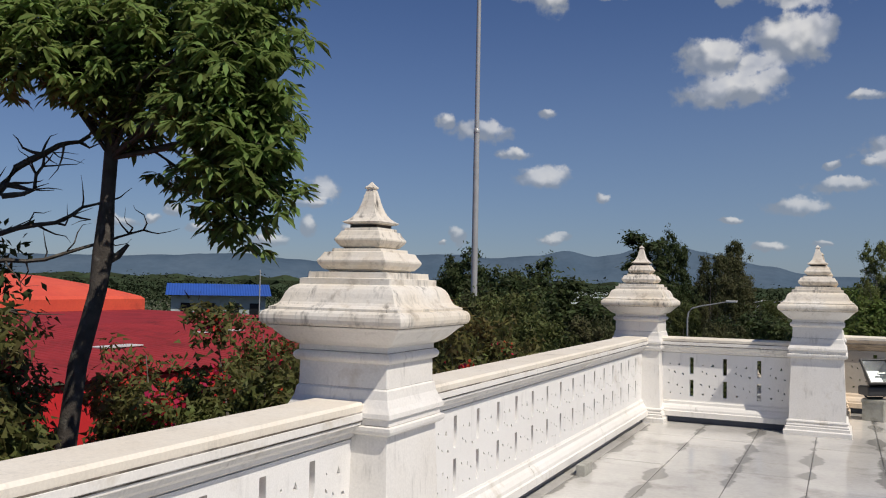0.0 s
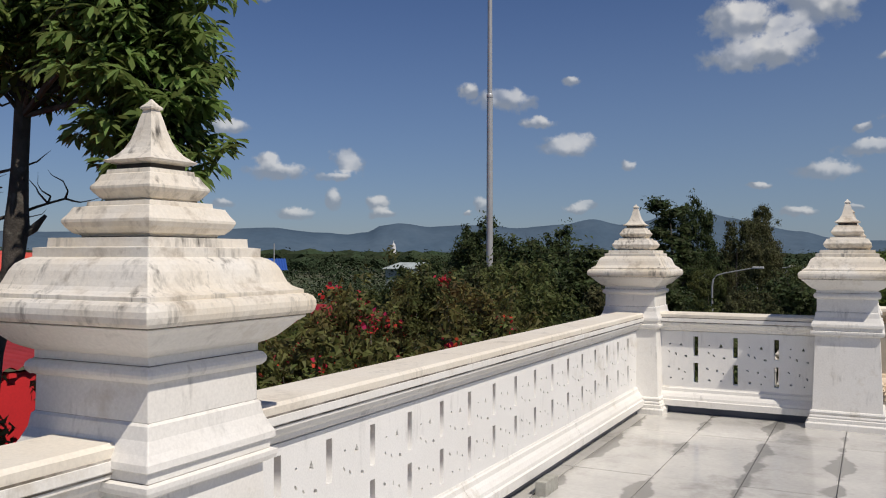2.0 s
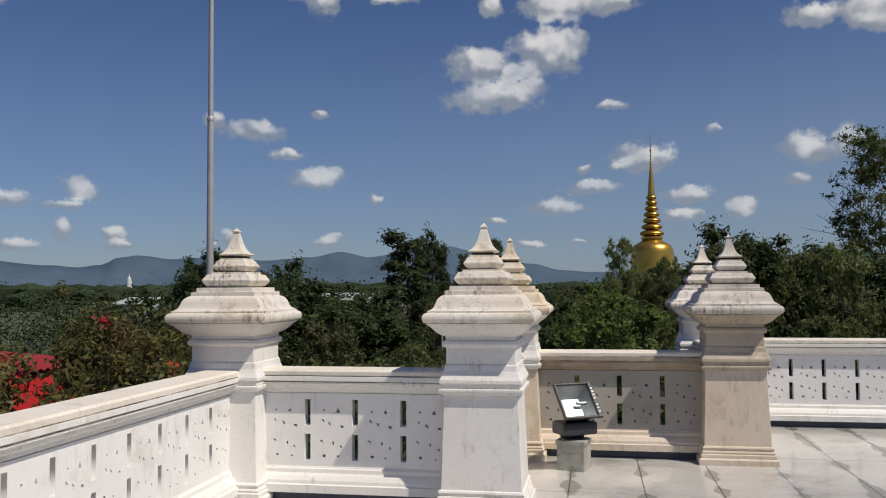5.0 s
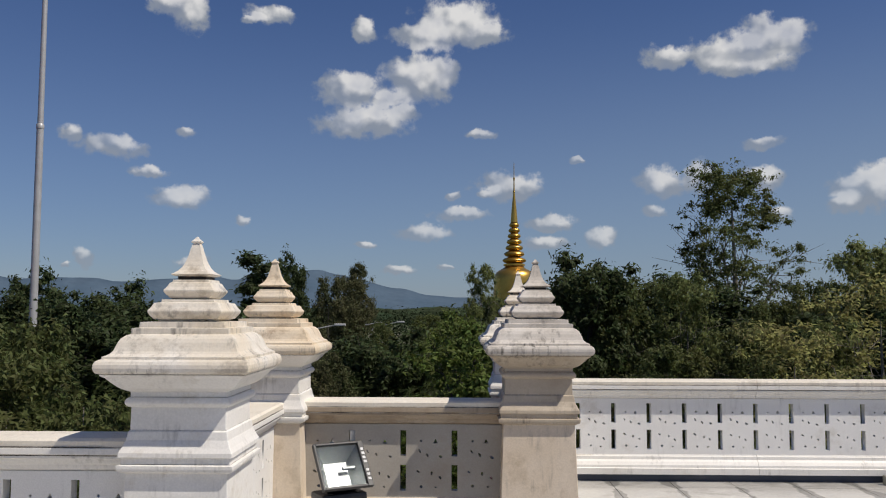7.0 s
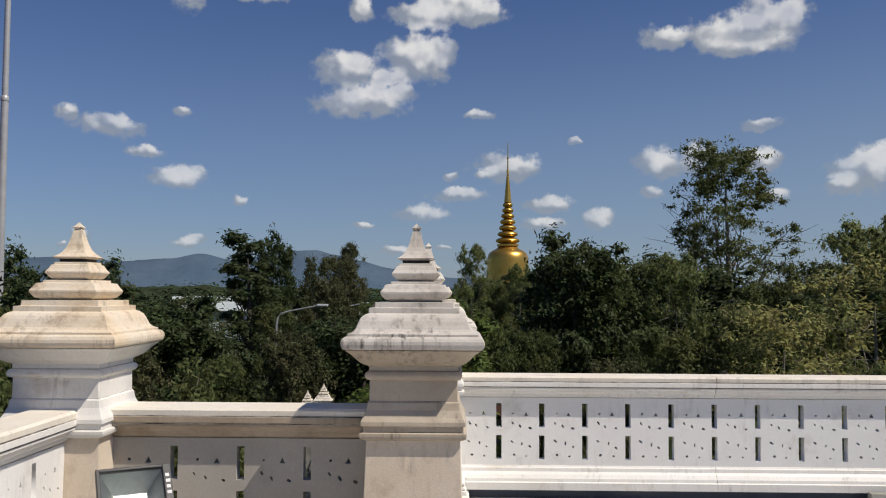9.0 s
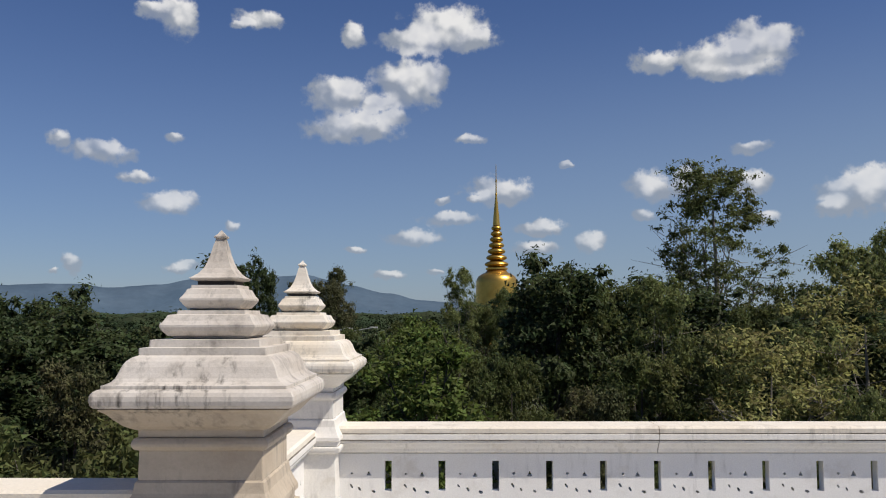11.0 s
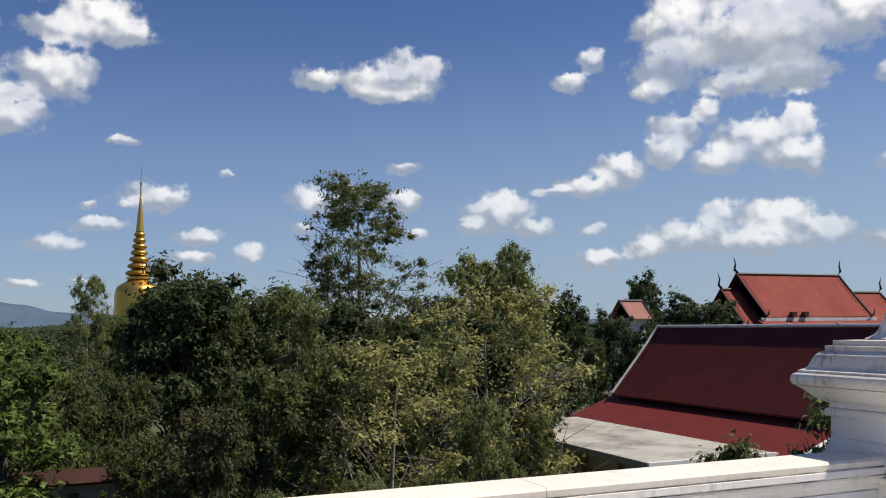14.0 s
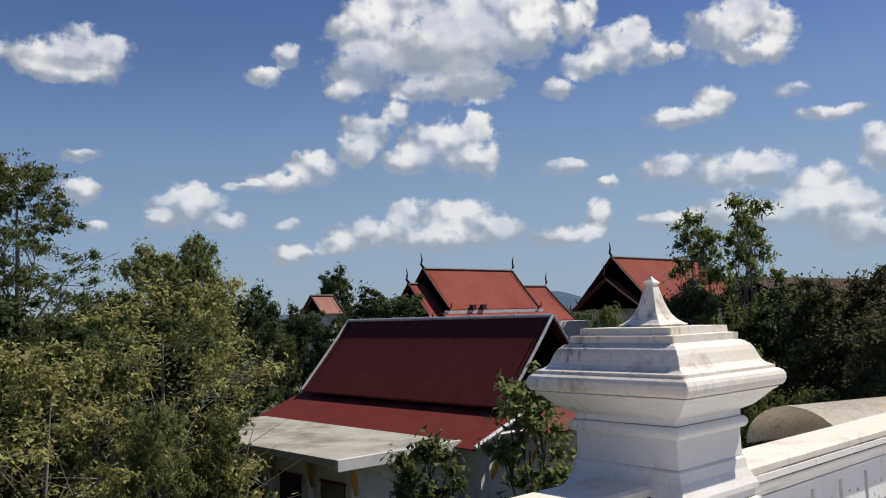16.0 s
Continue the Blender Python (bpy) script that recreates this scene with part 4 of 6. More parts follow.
KINDS = {
    "dark": (make_tree("tree", "dense dark green broadleaf tree on the plain", 1, 11, 0.18, 3.6, LEAF_DARK, lobes=22, clumps=190, per=85, leaf_len=0.25, leaf_wid=0.14, clump_r=0.62), 11),
    "mid": (make_tree("tree", "green broadleaf tree with an uneven crown", 2, 11, 0.15, 3.2, LEAF_MID, lobes=22, clumps=180, per=85, leaf_len=0.22, leaf_wid=0.12, clump_r=0.58), 11),
    "olive": (make_tree("tree", "olive green tree with thin crown and visible twigs", 3, 11, 0.15, 3.2, LEAF_OLIVE, PALE_BARK, lobes=22, clumps=170, per=80, leaf_len=0.20, leaf_wid=0.10, clump_r=0.55, bare=5, trunk_r=0.11), 11),
    "dry": (make_tree("tree", "half bare tree with dry yellow-green leaves", 4, 10, 0.2, 3.0, LEAF_DRY, PALE_BARK, lobes=24, clumps=120, per=45, leaf_len=0.18, leaf_wid=0.09, clump_r=0.6, bare=9, trunk_r=0.11), 10),
    "fresh": (make_tree("tree", "green leafy tree with a rounded crown", 5, 9, 0.15, 2.6, LEAF_FRESH, lobes=18, clumps=130, per=60, leaf_len=0.22, leaf_wid=0.12, clump_r=0.55), 9),
    "column": (make_tree("tree", "tall narrow tree wrapped in dark climbing leaves", 6, 12, 0.05, 1.1, LEAF_DARK, lobes=26, clumps=150, per=80, leaf_len=0.28, leaf_wid=0.14, clump_r=0.5, top_narrow=0.9), 12),
    "euc": (make_tree("tree", "tall open-crowned tree with slender pale limbs", 7, 22, 0.36, 4.4, LEAF_MID, PALE_BARK, lobes=28, clumps=210, per=60, leaf_len=0.28, leaf_wid=0.10, clump_r=0.72, droop=0.8, bare=2, trunk_r=0.26, top_narrow=0.42), 22),
    "slim": (make_tree("tree", "slender young tree with upright twigs and sparse leaves", 8, 13, 0.55, 1.3, LEAF_OLIVE, PALE_BARK, lobes=16, clumps=64, per=34, leaf_len=0.20, leaf_wid=0.10, clump_r=0.36, trunk_r=0.10), 13),
    "brown": (make_tree("tree", "dull brownish tree with dense drooping twigs", 9, 11, 0.12, 3.3, leaf("brown_leaf", (0.108, 0.104, 0.046), (0.082, 0.094, 0.040), 0.6, 0.4), lobes=22, clumps=190, per=80, leaf_len=0.22, leaf_wid=0.11, clump_r=0.6), 11),
}
# kind, bearing, distance, height of the top above the terrace, widening
PLANTS_NORTH = [
    ("dark", -29.0, 38, 1.0, 1.25), ("dark", -25.0, 40, 1.3, 1.2), ("dark", -30.4, 55, 3.3, 0.72), ("dark", -25.8, 54, 2.7, 0.8), ("dark", -32.5, 40, 0.4, 1.1), ("dark", -21.5, 38, 0.8, 1.1), ("brown", -43.0, 21, 0.3, 0.75), ("mid", -36.5, 23, 0.6, 0.8),
    ("column", -15.3, 78, 5.9, 1.5), ("dark", -13.2, 83, 6.4, 0.45), ("brown", -10.6, 84, 4.2, 0.75), ("brown", -7.9, 134, 8.2, 0.75), ("brown", -8.6, 120, 5.6, 1.0), ("mid", -13.6, 62, 1.6, 1.0), ("brown", -10.2, 60, 1.8, 0.9), ("mid", -7.4, 66, 1.9, 0.9), ("brown", -5.0, 52, -0.4, 0.8),
    ("mid", -18.5, 34, -0.2, 1.0), ("brown", -13.8, 33, -0.6, 1.0), ("dark", -8.5, 36, 0.2, 1.0), ("fresh", -3.0, 30, 0.2, 1.2), ("fresh", -7.4, 27, -1.9, 1.2), ("fresh", -3.2, 43, 1.1, 0.8),
    ("olive", 0.2, 94, 6.0, 0.62), ("olive", 3.5, 98, 5.0, 0.85), ("mid", 2.0, 101, 4.2, 0.9), ("dark", 2.0, 114, 3.4, 1.3), ("mid", 4.4, 118, 5.2, 1.2), ("dark", 6.8, 108, 5.0, 1.4), ("mid", -3.4, 104, 2.4, 1.4), ("mid", 0.4, 34, 1.2, 0.9), ("mid", 3.4, 36, 0.9, 0.8), ("dark", 6.4, 42, 4.0, 0.8), ("mid", 9.0, 42, 4.7, 0.95),
]
PLANTS_EAST = [
    ("olive", 13.4, 42, 3.6, 1.0), ("mid", 12.0, 30, 1.4, 1.1), ("mid", 16.4, 31, 2.2, 1.0), ("dry", 20.0, 29, 0.4, 1.25), ("olive", 22.4, 33, 1.2, 1.0), ("euc", 17.1, 69, 12.3, 1.4), ("olive", 27.1, 57, 7.1, 0.75),
    ("mid", 19.6, 44, 3.6, 1.0), ("olive", 25.0, 44, 5.2, 1.1), ("dry", 26.0, 35, 3.6, 1.0), ("olive", 27.4, 43, 4.8, 0.85), ("dark", 30.6, 80, 4.0, 0.6), ("mid", 22.0, 56, 5.2, 1.0),
    ("mid", 28.6, 33, -0.6, 0.75), ("olive", 25.5, 28, -0.6, 0.9), ("dark", 35.6, 135, 8.6, 0.62), ("dark", 39.0, 88, 3.9, 1.1), ("dark", 33.6, 90, 2.5, 0.7),
    ("slim", 58.0, 44, 5.3, 1.0), ("slim", 61.2, 44, 5.5, 1.0), ("slim", 58.8, 47, 4.4, 0.9), ("slim", 61.1, 50, 4.6, 0.9), ("olive", 52.6, 44, 1.9, 0.7), ("mid", 55.3, 45, 2.4, 0.9), ("brown", 57.6, 43, 2.0, 0.9), ("mid", 60.2, 44, 2.0, 0.9), ("olive", 60.4, 33, 0.2, 0.75), ("brown", 57.0, 34, -0.4, 0.9), ("dark", 63.2, 42, 1.9, 0.9),
    ("brown", 65.4, 38, 2.0, 1.1), ("mid", 63.6, 33, -0.2, 1.0), ("brown", 69.2, 38, 2.4, 1.1), ("brown", 67.5, 33, 0.6, 1.0),
]
PLANTS_FILL = [
    ("brown", 72.0, 36, 3.2, 1.1), ("dark", 76, 42, 3.8, 1.2), ("mid", 63.0, 26, -0.6, 0.9), ("mid", 5.0, 29, -0.8, 1.0), ("brown", 8.5, 27, -1.2, 1.0), ("olive", 18.0, 24, -2.2, 1.0), ("dark", 24.0, 40, 1.5, 1.1),
    ("dark", 10.0, 50, 3.5, 1.0), ("dark", 14.5, 52, 3.2, 1.2), ("dark", 27.0, 52, 3.2, 1.0), ("dark", -1.8, 52, 0.2, 1.1), ("brown", -20.0, 44, 0.6, 1.2), ("dark", -11.0, 40, -0.2, 1.1), ("dark", -36.0, 46, 0.6, 1.1),
    ("mid", -39.0, 52, 0.2, 1.1), ("mid", -43.0, 66, -0.6, 0.8), ("dark", -48.0, 57, -0.6, 0.7), ("mid", -47.4, 66, -0.85, 0.6), ("mid", -44.4, 67, -0.9, 0.6), ("mid", -49.6, 52, -1.3, 0.7), ("dark", -51.5, 50, -1.2, 0.7), ("mid", 32.6, 84, 1.4, 0.6), ("dark", 35.2, 82, 1.2, 0.7), ("brown", -25.5, 30, -0.4, 1.0), ("olive", 13.0, 24, -2.6, 1.0), ("mid", 22.5, 26, -2.0, 1.0),
]
# width and height of each kind against the tree first grown
BUILD = {"dark": (1.2, 1.2, 0.964), "mid": (0.66, 0.66, 0.82), "olive": (0.69, 0.69, 0.926), "dry": (1.1, 1.1, 0.88), "fresh": (1.15, 1.15, 0.957), "column": (0.84, 0.84, 1.05), "euc": (1.06, 1.06, 1.06), "slim": (1.04, 1.04, 1.04), "brown": (0.80, 0.80, 0.983)}
used, firsts = set(), []
rnd = random.Random(5)
for kind, az, dist, top, widen in PLANTS_NORTH + PLANTS_EAST + PLANTS_FILL:
    ob, natural = KINDS[kind]
    m = spot(az, dist, top, natural, widen, rnd.uniform(0, 6.28))
    if kind in used:
        copy_thing(ob, m @ Matrix.Diagonal((*BUILD[kind], 1)))
    else:
        firsts.append((ob, m))
        used.add(kind)

for ob, m in firsts:
    ob.matrix_world = m


# near tree with long drooping leaf rosettes, beside the terrace
def near_tree():
    rng = np.random.default_rng(21)
    t = thing("tree", (-8.4, 7.4, GROUND), "tall tree with mottled grey trunk and rosettes of long glossy leaves", "tree")
    across, near = Vector((0.675, 0.738, 0)), Vector((0.738, -0.675, 0))
    bm = bmesh.new()
    tube(bm, [(-0.7, -0.4, 0), (-0.46, -0.2, 4.5), (-0.33, -0.15, 7.0), (-0.18, -0.1, 8.4), (0.0, 0.0, 9.3), (0.04, 0.02, 9.75), (0.06, 0.04, 10.4), (0.10, 0.06, 11.4), (0.18, 0.10, 12.0), (0.3, 0.2, 13.4), (0.4, 0.3, 14.6)],
         [0.20, 0.145, 0.128, 0.112, 0.104, 0.125, 0.085, 0.082, 0.10, 0.07, 0.03], 12)
    tube(bm, [(0.03, 0.02, 9.62), (0.18, 0.12, 9.72), (0.26, 0.2, 9.86)], [0.06, 0.05, 0.02], 6)
    tips = []
    # limb ends: across the view, towards the terrace, height
    right = [(1.7, 0.6, 11.2), (2.1, 0.6, 10.9), (1.85, 0.3, 10.5), (2.25, 0.5, 11.6), (1.4, 0.4, 11.7), (2.0, 0.3, 12.4), (2.1, 0.0, 13.2), (1.6, 0.5, 12.6), (1.2, -0.3, 13.2), (1.8, -0.5, 13.8), (1.0, 0.1, 10.75), (1.9, -0.3, 12.9), (1.7, 0.2, 12.0)]
    left = [(0.5, 0.5, 12.6), (0.2, -0.5, 12.9), (0.8, 0.2, 13.4), (0.0, 0.3, 13.8), (1.0, 0.0, 14.3), (-0.6, 0.4, 12.3), (-1.1, 0.2, 12.1), (-1.5, 0.3, 12.5), (-1.0, -0.4, 13.0), (-1.6, 0.0, 13.4), (-0.5, 0.2, 13.6), (-1.9, 0.3, 12.1),
            (-2.4, 0.0, 12.6), (0.38, 0.1, 11.2), (0.9, 0.5, 12.4), (-0.3, 0.0, 12.7)]
    left += [(0.5, 0.3, 11.8), (-0.4, 0.3, 11.85), (0.95, 0.2, 11.75), (-0.9, 0.2, 11.9), (0.05, 0.6, 11.75), (0.3, 0.6, 12.0), (-0.2, 0.5, 12.2), (0.75, 0.6, 12.0), (0.95, 0.3, 12.05), (-0.7, 0.6, 12.0), (0.1, 0.9, 12.4)]
    right = [(u * 0.70, c + 1.6, 9.44 + (z - 9.44) * 0.82) if u >= 1.4 else (u, c, z) for u, c, z in right]
    for u, c, z in right + left:
        e = across * u + near * c + Vector((0, 0, z))
        small = (u, z) in ((1.0, 10.75), (0.38, 11.2))
        h = min(13.6, max(10.9, z - 0.9 + rng.uniform(-0.5, 0.3)))
        s = Vector((0.1 + 0.1 * (h - 11), 0.06 + 0.06 * (h - 11), h))
        mid = s.lerp(e, 0.45) + Vector((rng.normal(0, 0.12), rng.normal(0, 0.12), 0.3))
        tube(bm, [s, mid, e], [0.032, 0.024, 0.010], 6)
        for j in range(5 if small else 20 if c > 1 else 13):
            f = rng.uniform(0.45, 1.0)
            b = mid.lerp(e, f)
            w = rng.normal(0, 1, 3)
            w /= np.linalg.norm(w)
            q = e + Vector(w * np.array([0.46, 0.46, 0.42]) * (0.4 if small else rng.uniform(0.4, 1.1)))
            tube(bm, [b, b.lerp(q, 0.5) + Vector((0, 0, 0.04)), q], [0.012, 0.009, 0.004], 4)
            for k in range(4):
                tips.append(np.array(q) + rng.normal(0, 0.13, 3))
    part("trunk", bm, BARK, t, "mottled grey trunk", smooth=True)
    # rosettes: leaves that fan out round each twig's end and hang down
    tips = np.array(tips)
    n = 10
    c = np.repeat(tips, n, 0)
    a = rng.uniform(0, 2 * math.pi, len(c))
    d = np.stack([np.cos(a), np.sin(a), rng.uniform(-0.75, 0.35, len(c))], 1)
    d /= np.linalg.norm(d, axis=1)[:, None]
    ln = rng.uniform(0.13, 0.25, len(c))[:, None]
    s = np.cross(d, np.array([0, 0, 1.0])) + rng.normal(0, 0.25, (len(c), 3))
    s /= np.linalg.norm(s, axis=1)[:, None]
    w = rng.uniform(0.044, 0.068, len(c))[:, None]
    down = np.array([0, 0, -1.0])
    v = np.stack([c, c + d * ln * 0.35 - s * w * 0.35, c + d * ln * 0.75 - s * w * 0.5 + down * ln * 0.10, c + d * ln + down * ln * 0.30, c + d * ln * 0.75 + s * w * 0.5 + down * ln * 0.10, c + d * ln * 0.35 + s * w * 0.35], 1)
    part("crown", quads_mesh("crown", v.reshape(-1, 3), LEAF_NEAR, 6), None, t)
    return t


near_tree()


# bare tree beside it, with a few leaves left
def bare_tree():
    rng = np.random.default_rng(31)
    across, near = Vector((0.675, 0.738, 0)), Vector((0.738, -0.675, 0))
    base = Vector((-8.4, 7.4, 0)) - across * 2.1 - near * 0.5
    t = thing("tree", (base.x, base.y, GROUND), "nearly bare tree with dark crooked branches", "tree")
    bm = bmesh.new()
    tube(bm, [(-0.4, -0.3, 0), (-0.2, -0.1, 5), (0, 0, 8.4), (0.05, 0, 9.6), (0.1, 0.1, 10.6)], [0.2, 0.16, 0.13, 0.10, 0.05], 8)

    def limb(pts, r, twigs):
        q = [across * u + near * c + Vector((0, 0, z)) for u, c, z in pts]
        fine = [q[0]]
        for a, b in zip(q, q[1:]):
            for f in (0.33, 0.66, 1.0):
                fine.append(a.lerp(b, f) + (Vector(rng.normal(0, 0.022, 3)) if f < 1 else Vector()))
        n = len(fine)
        tube(bm, fine, [r * (1 - 0.75 * i / n) for i in range(n)], 6)
        for k in range(twigs):
            i = int(rng.integers(2, n))
            p, d = fine[i], (fine[i] - fine[i - 1]).normalized()
            pts2, rad = [p], [r * 0.32]
            d = (d + Vector(rng.normal(0, 0.8, 3))).normalized()
            for s in range(4):
                d = (d + Vector(rng.normal(0, 0.35, 3))).normalized()
                p = p + d * rng.uniform(0.09, 0.17)
                pts2.append(p)
                rad.append(r * 0.32 * (1 - 0.22 * (s + 1)))
            tube(bm, pts2, rad, 4)
        return fine

    limb([(0.0, 0, 9.2), (0.7, 0.1, 10.05), (1.15, 0.2, 10.75), (1.6, 0.2, 11.05), (1.95, 0.2, 11.2)], 0.075, 12)
    limb([(0.4, 0.1, 9.7), (1.0, 0.2, 9.95), (1.6, 0.3, 10.1), (2.05, 0.3, 10.35)], 0.05, 10)
    limb([(1.0, 0.15, 10.4), (1.35, 0.2, 10.5), (1.45, 0.2, 10.95)], 0.04, 6)
    limb([(0.3, 0.1, 9.5), (0.9, 0.3, 9.6), (1.5, 0.4, 9.65), (2.2, 0.4, 9.9), (2.6, 0.4, 10.05)], 0.04, 10)
    limb([(0.0, 0, 10.2), (0.3, 0.2, 10.8), (0.35, 0.3, 11.3)], 0.05, 6)
    limb([(0.1, 0, 9.0), (0.7, 0.3, 9.1), (1.3, 0.3, 9.05)], 0.04, 6)
    part("trunk", bm, BARK, t, smooth=True)
    c = []
    for u, z in ((0.55, 10.1), (0.7, 9.7), (0.5, 9.3), (0.85, 9.45), (0.4, 10.5), (0.65, 9.0), (0.95, 9.75), (0.3, 9.8), (1.0, 9.2)):
        e = np.array(across * u + Vector((0, 0, z)))
        c.append(e + rng.normal(0, 0.17, (70, 3)))
    c = np.concatenate(c)
    part("crown", quads_mesh("crown", leaves(rng, c, rng.normal(0, 1, c.shape), 0.15, 0.06), LEAF_DARK), None, t)


bare_tree()


def flower_bush(at, label, seed, radius, height, reds, mat):
    rng = np.random.default_rng(seed)
    t = thing("bush", at, label, "bush", "flowering bushes below the terrace")
    bm = bmesh.new()
    ends = []
    for i in range(34):
        a = rng.uniform(0, 6.28)
        r = radius * math.sqrt(rng.uniform(0.05, 1))
        e = Vector((r * math.cos(a), r * math.sin(a), height * rng.uniform(0.55, 1.0) * (1 - 0.35 * (r / radius) ** 2)))
        tube(bm, [(0.2 * math.cos(a), 0.2 * math.sin(a), 0), Vector((e.x * 0.45, e.y * 0.45, e.z * 0.6)), e], [0.05, 0.03, 0.008], 5)
        ends.append(e)
    part("stems", bm, PALE_BARK, t, smooth=True)
    cents, outs = [], []
    for c in range(640):
        e = ends[rng.integers(len(ends))]
        p = np.array(e) * rng.uniform(0.72, 1.06) + rng.normal(0, 0.28, 3)
        k = int(rng.uniform(25, 75))
        w = rng.normal(0, 1, (k, 3))
        w /= np.linalg.norm(w, axis=1)[:, None]
        cents.append(p + w * 0.30 * rng.uniform(0.3, 1, (k, 1)))
        outs.append(w)
    c, o = np.concatenate(cents), np.concatenate(outs)
    part("leaves", quads_mesh("leaves", leaves(rng, c, o, 0.15, 0.07, corners=3), mat, 3), None, t)
    if reds:
        k = int(reds * 0.9)
        e = np.array(ends)[rng.integers(len(ends), size=k)] * rng.uniform(0.85, 1.1, (k, 1)) + rng.normal(0, 0.22, (k, 3))
        e = np.repeat(e, 24, 0) + rng.normal(0, 0.10, (k * 24, 3))
        part("blossoms", quads_mesh("blossoms", leaves(rng, e, rng.normal(0, 1, e.shape), 0.10, 0.085), FLOWER), None, t, "bright red blossoms")
    return t


LEAF_BUSH = leaf("bush_leaf", (0.125, 0.155, 0.046), (0.17, 0.135, 0.048), 0.45, 0.48)
for at, seed, radius, height, reds in (((-8.9, 11.2, -5.3), 41, 1.9, 6.3, 60), ((-10.9, 11.4, -5.4), 42, 1.3, 5.9, 50), ((-7.4, 13.2, -5.4), 43, 1.8, 6.2, 70), ((-9.8, 14.6, -5.3), 44, 1.9, 6.2, 60),
                                       ((-6.2, 15.6, -5.6), 45, 1.9, 6.0, 50), ((-11.9, 5.6, -5.4), 46, 1.5, 6.0, 60), ((-8.0, 17.8, -5.4), 47, 2.0, 6.2, 40), ((-6.6, 11.0, -5.8), 50, 1.5, 5.4, 60),
                                       ((-12.0, 16.5, -5.3), 54, 1.7, 6.1, 30), ((-5.4, 13.0, -6.0), 55, 1.4, 5.4, 40), ((-9.0, 6.0, -5.6), 56, 0.55, 6.4, 16), ((-11.5, 8.5, -5.4), 59, 0.9, 6.2, 24)):
    flower_bush(at, "bush with mixed green leaves and bright red blossoms", seed, radius, height, reds, LEAF_BUSH)
for at, seed, radius, height in (((-5.6, 19.6, -6.4), 51, 2.3, 7.0), ((-12.0, 24.2, -7.2), 57, 2.3, 8.8), ((-9.4, 22.9, -7.2), 58, 2.2, 8.6), ((-8.6, 21.6, -6.4), 52, 2.2, 7.2), ((-4.4, 23.5, -7), 53, 2.5, 7.6)):
    flower_bush(at, "dense dark green bush below the terrace", seed, radius, height, 0, LEAF_MID)


# ---- buildings ----
RED_ROOF = material("red_sheet_roof", (0.31, 0.032, 0.036), (0.25, 0.026, 0.030), 0.6, spec=0.25, scale=0.8, fine=14, bump=0.05, dirt=(0.13, 0.02, 0.02), dirt_amount=0.35, dirt_scale=0.6)
ORANGE = material("orange_red_paint", (0.72, 0.11, 0.055), (0.62, 0.08, 0.045), 0.55, scale=0.6, fine=10, bump=0.03, dirt=(0.35, 0.05, 0.03), dirt_amount=0.25, dirt_scale=0.7)
RED_WALL = material("red_paint", (0.70, 0.03, 0.035), (0.60, 0.025, 0.03), 0.6, scale=0.8, fine=20, bump=0.03)
BLUE_ROOF = material("blue_sheet_roof", (0.03, 0.10, 0.42), (0.03, 0.085, 0.34), 0.45, scale=0.5, fine=8, bump=0.03)
PALE_WALL = material("pale_plaster", (0.45, 0.50, 0.50), (0.36, 0.41, 0.41), 0.8, scale=0.5, fine=12, bump=0.05, dirt=(0.2, 0.2, 0.18), dirt_amount=0.3)
PLASTER = material("white_plaster", (0.72, 0.72, 0.71), (0.62, 0.61, 0.59), 0.8, scale=0.6, fine=15, bump=0.05, dirt=(0.3, 0.28, 0.25), dirt_amount=0.25, dirt_scale=0.8)
CONCRETE = material("stained_concrete", (0.42, 0.405, 0.36), (0.33, 0.32, 0.28), 0.85, scale=0.5, fine=12, bump=0.1, dirt=(0.12, 0.115, 0.095), dirt_amount=0.45, dirt_scale=0.35)
TILE_DARK = material("dark_red_tile", (0.112, 0.024, 0.021), (0.092, 0.019, 0.017), 0.8, spec=0.12, scale=0.7, fine=18, bump=0.05, rand=0.12)
TILE_RED = material("red_tile", (0.155, 0.022, 0.017), (0.125, 0.018, 0.014), 0.7, spec=0.2, scale=0.7, fine=18, bump=0.05)
TILE_ORANGE = material("orange_tile", (0.25, 0.058, 0.042), (0.20, 0.046, 0.034), 0.8, spec=0.12, scale=0.3, fine=5, bump=0.05, dirt=(0.36, 0.10, 0.07), dirt_amount=0.12, dirt_scale=0.6)
BROWN_ROOF = material("brown_tile", (0.055, 0.024, 0.018), (0.04, 0.018, 0.014), 0.8, spec=0.15, scale=0.4, fine=8, bump=0.05)
TILE_FADED = material("faded_tile", (0.36, 0.18, 0.145), (0.27, 0.12, 0.095), 0.8, spec=0.15, scale=0.4, fine=8, bump=0.05)
TRIM_WHITE = material("white_trim", (0.66, 0.66, 0.66), rough=0.6, scale=1, bump=0.05)
GABLE_RED = material("carved_red_gable", (0.13, 0.045, 0.032), (0.09, 0.030, 0.022), 0.7, scale=1.5, fine=10, bump=0.3)
TRIM_DARK = material("dark_trim", (0.035, 0.018, 0.014), rough=0.6, scale=2, bump=0.1)
GILT = material("gilt_bracket", (0.55, 0.33, 0.07), (0.42, 0.24, 0.05), 0.4, metal=0.6, scale=6, bump=0.2)
STEEL = material("galvanised_steel", (0.50, 0.50, 0.50), (0.42, 0.42, 0.42), 0.42, metal=0.25, scale=2, fine=30, bump=0.03)
DARK_GLASS = material("dark_window", (0.02, 0.022, 0.026), rough=0.15, scale=2, bump=0)


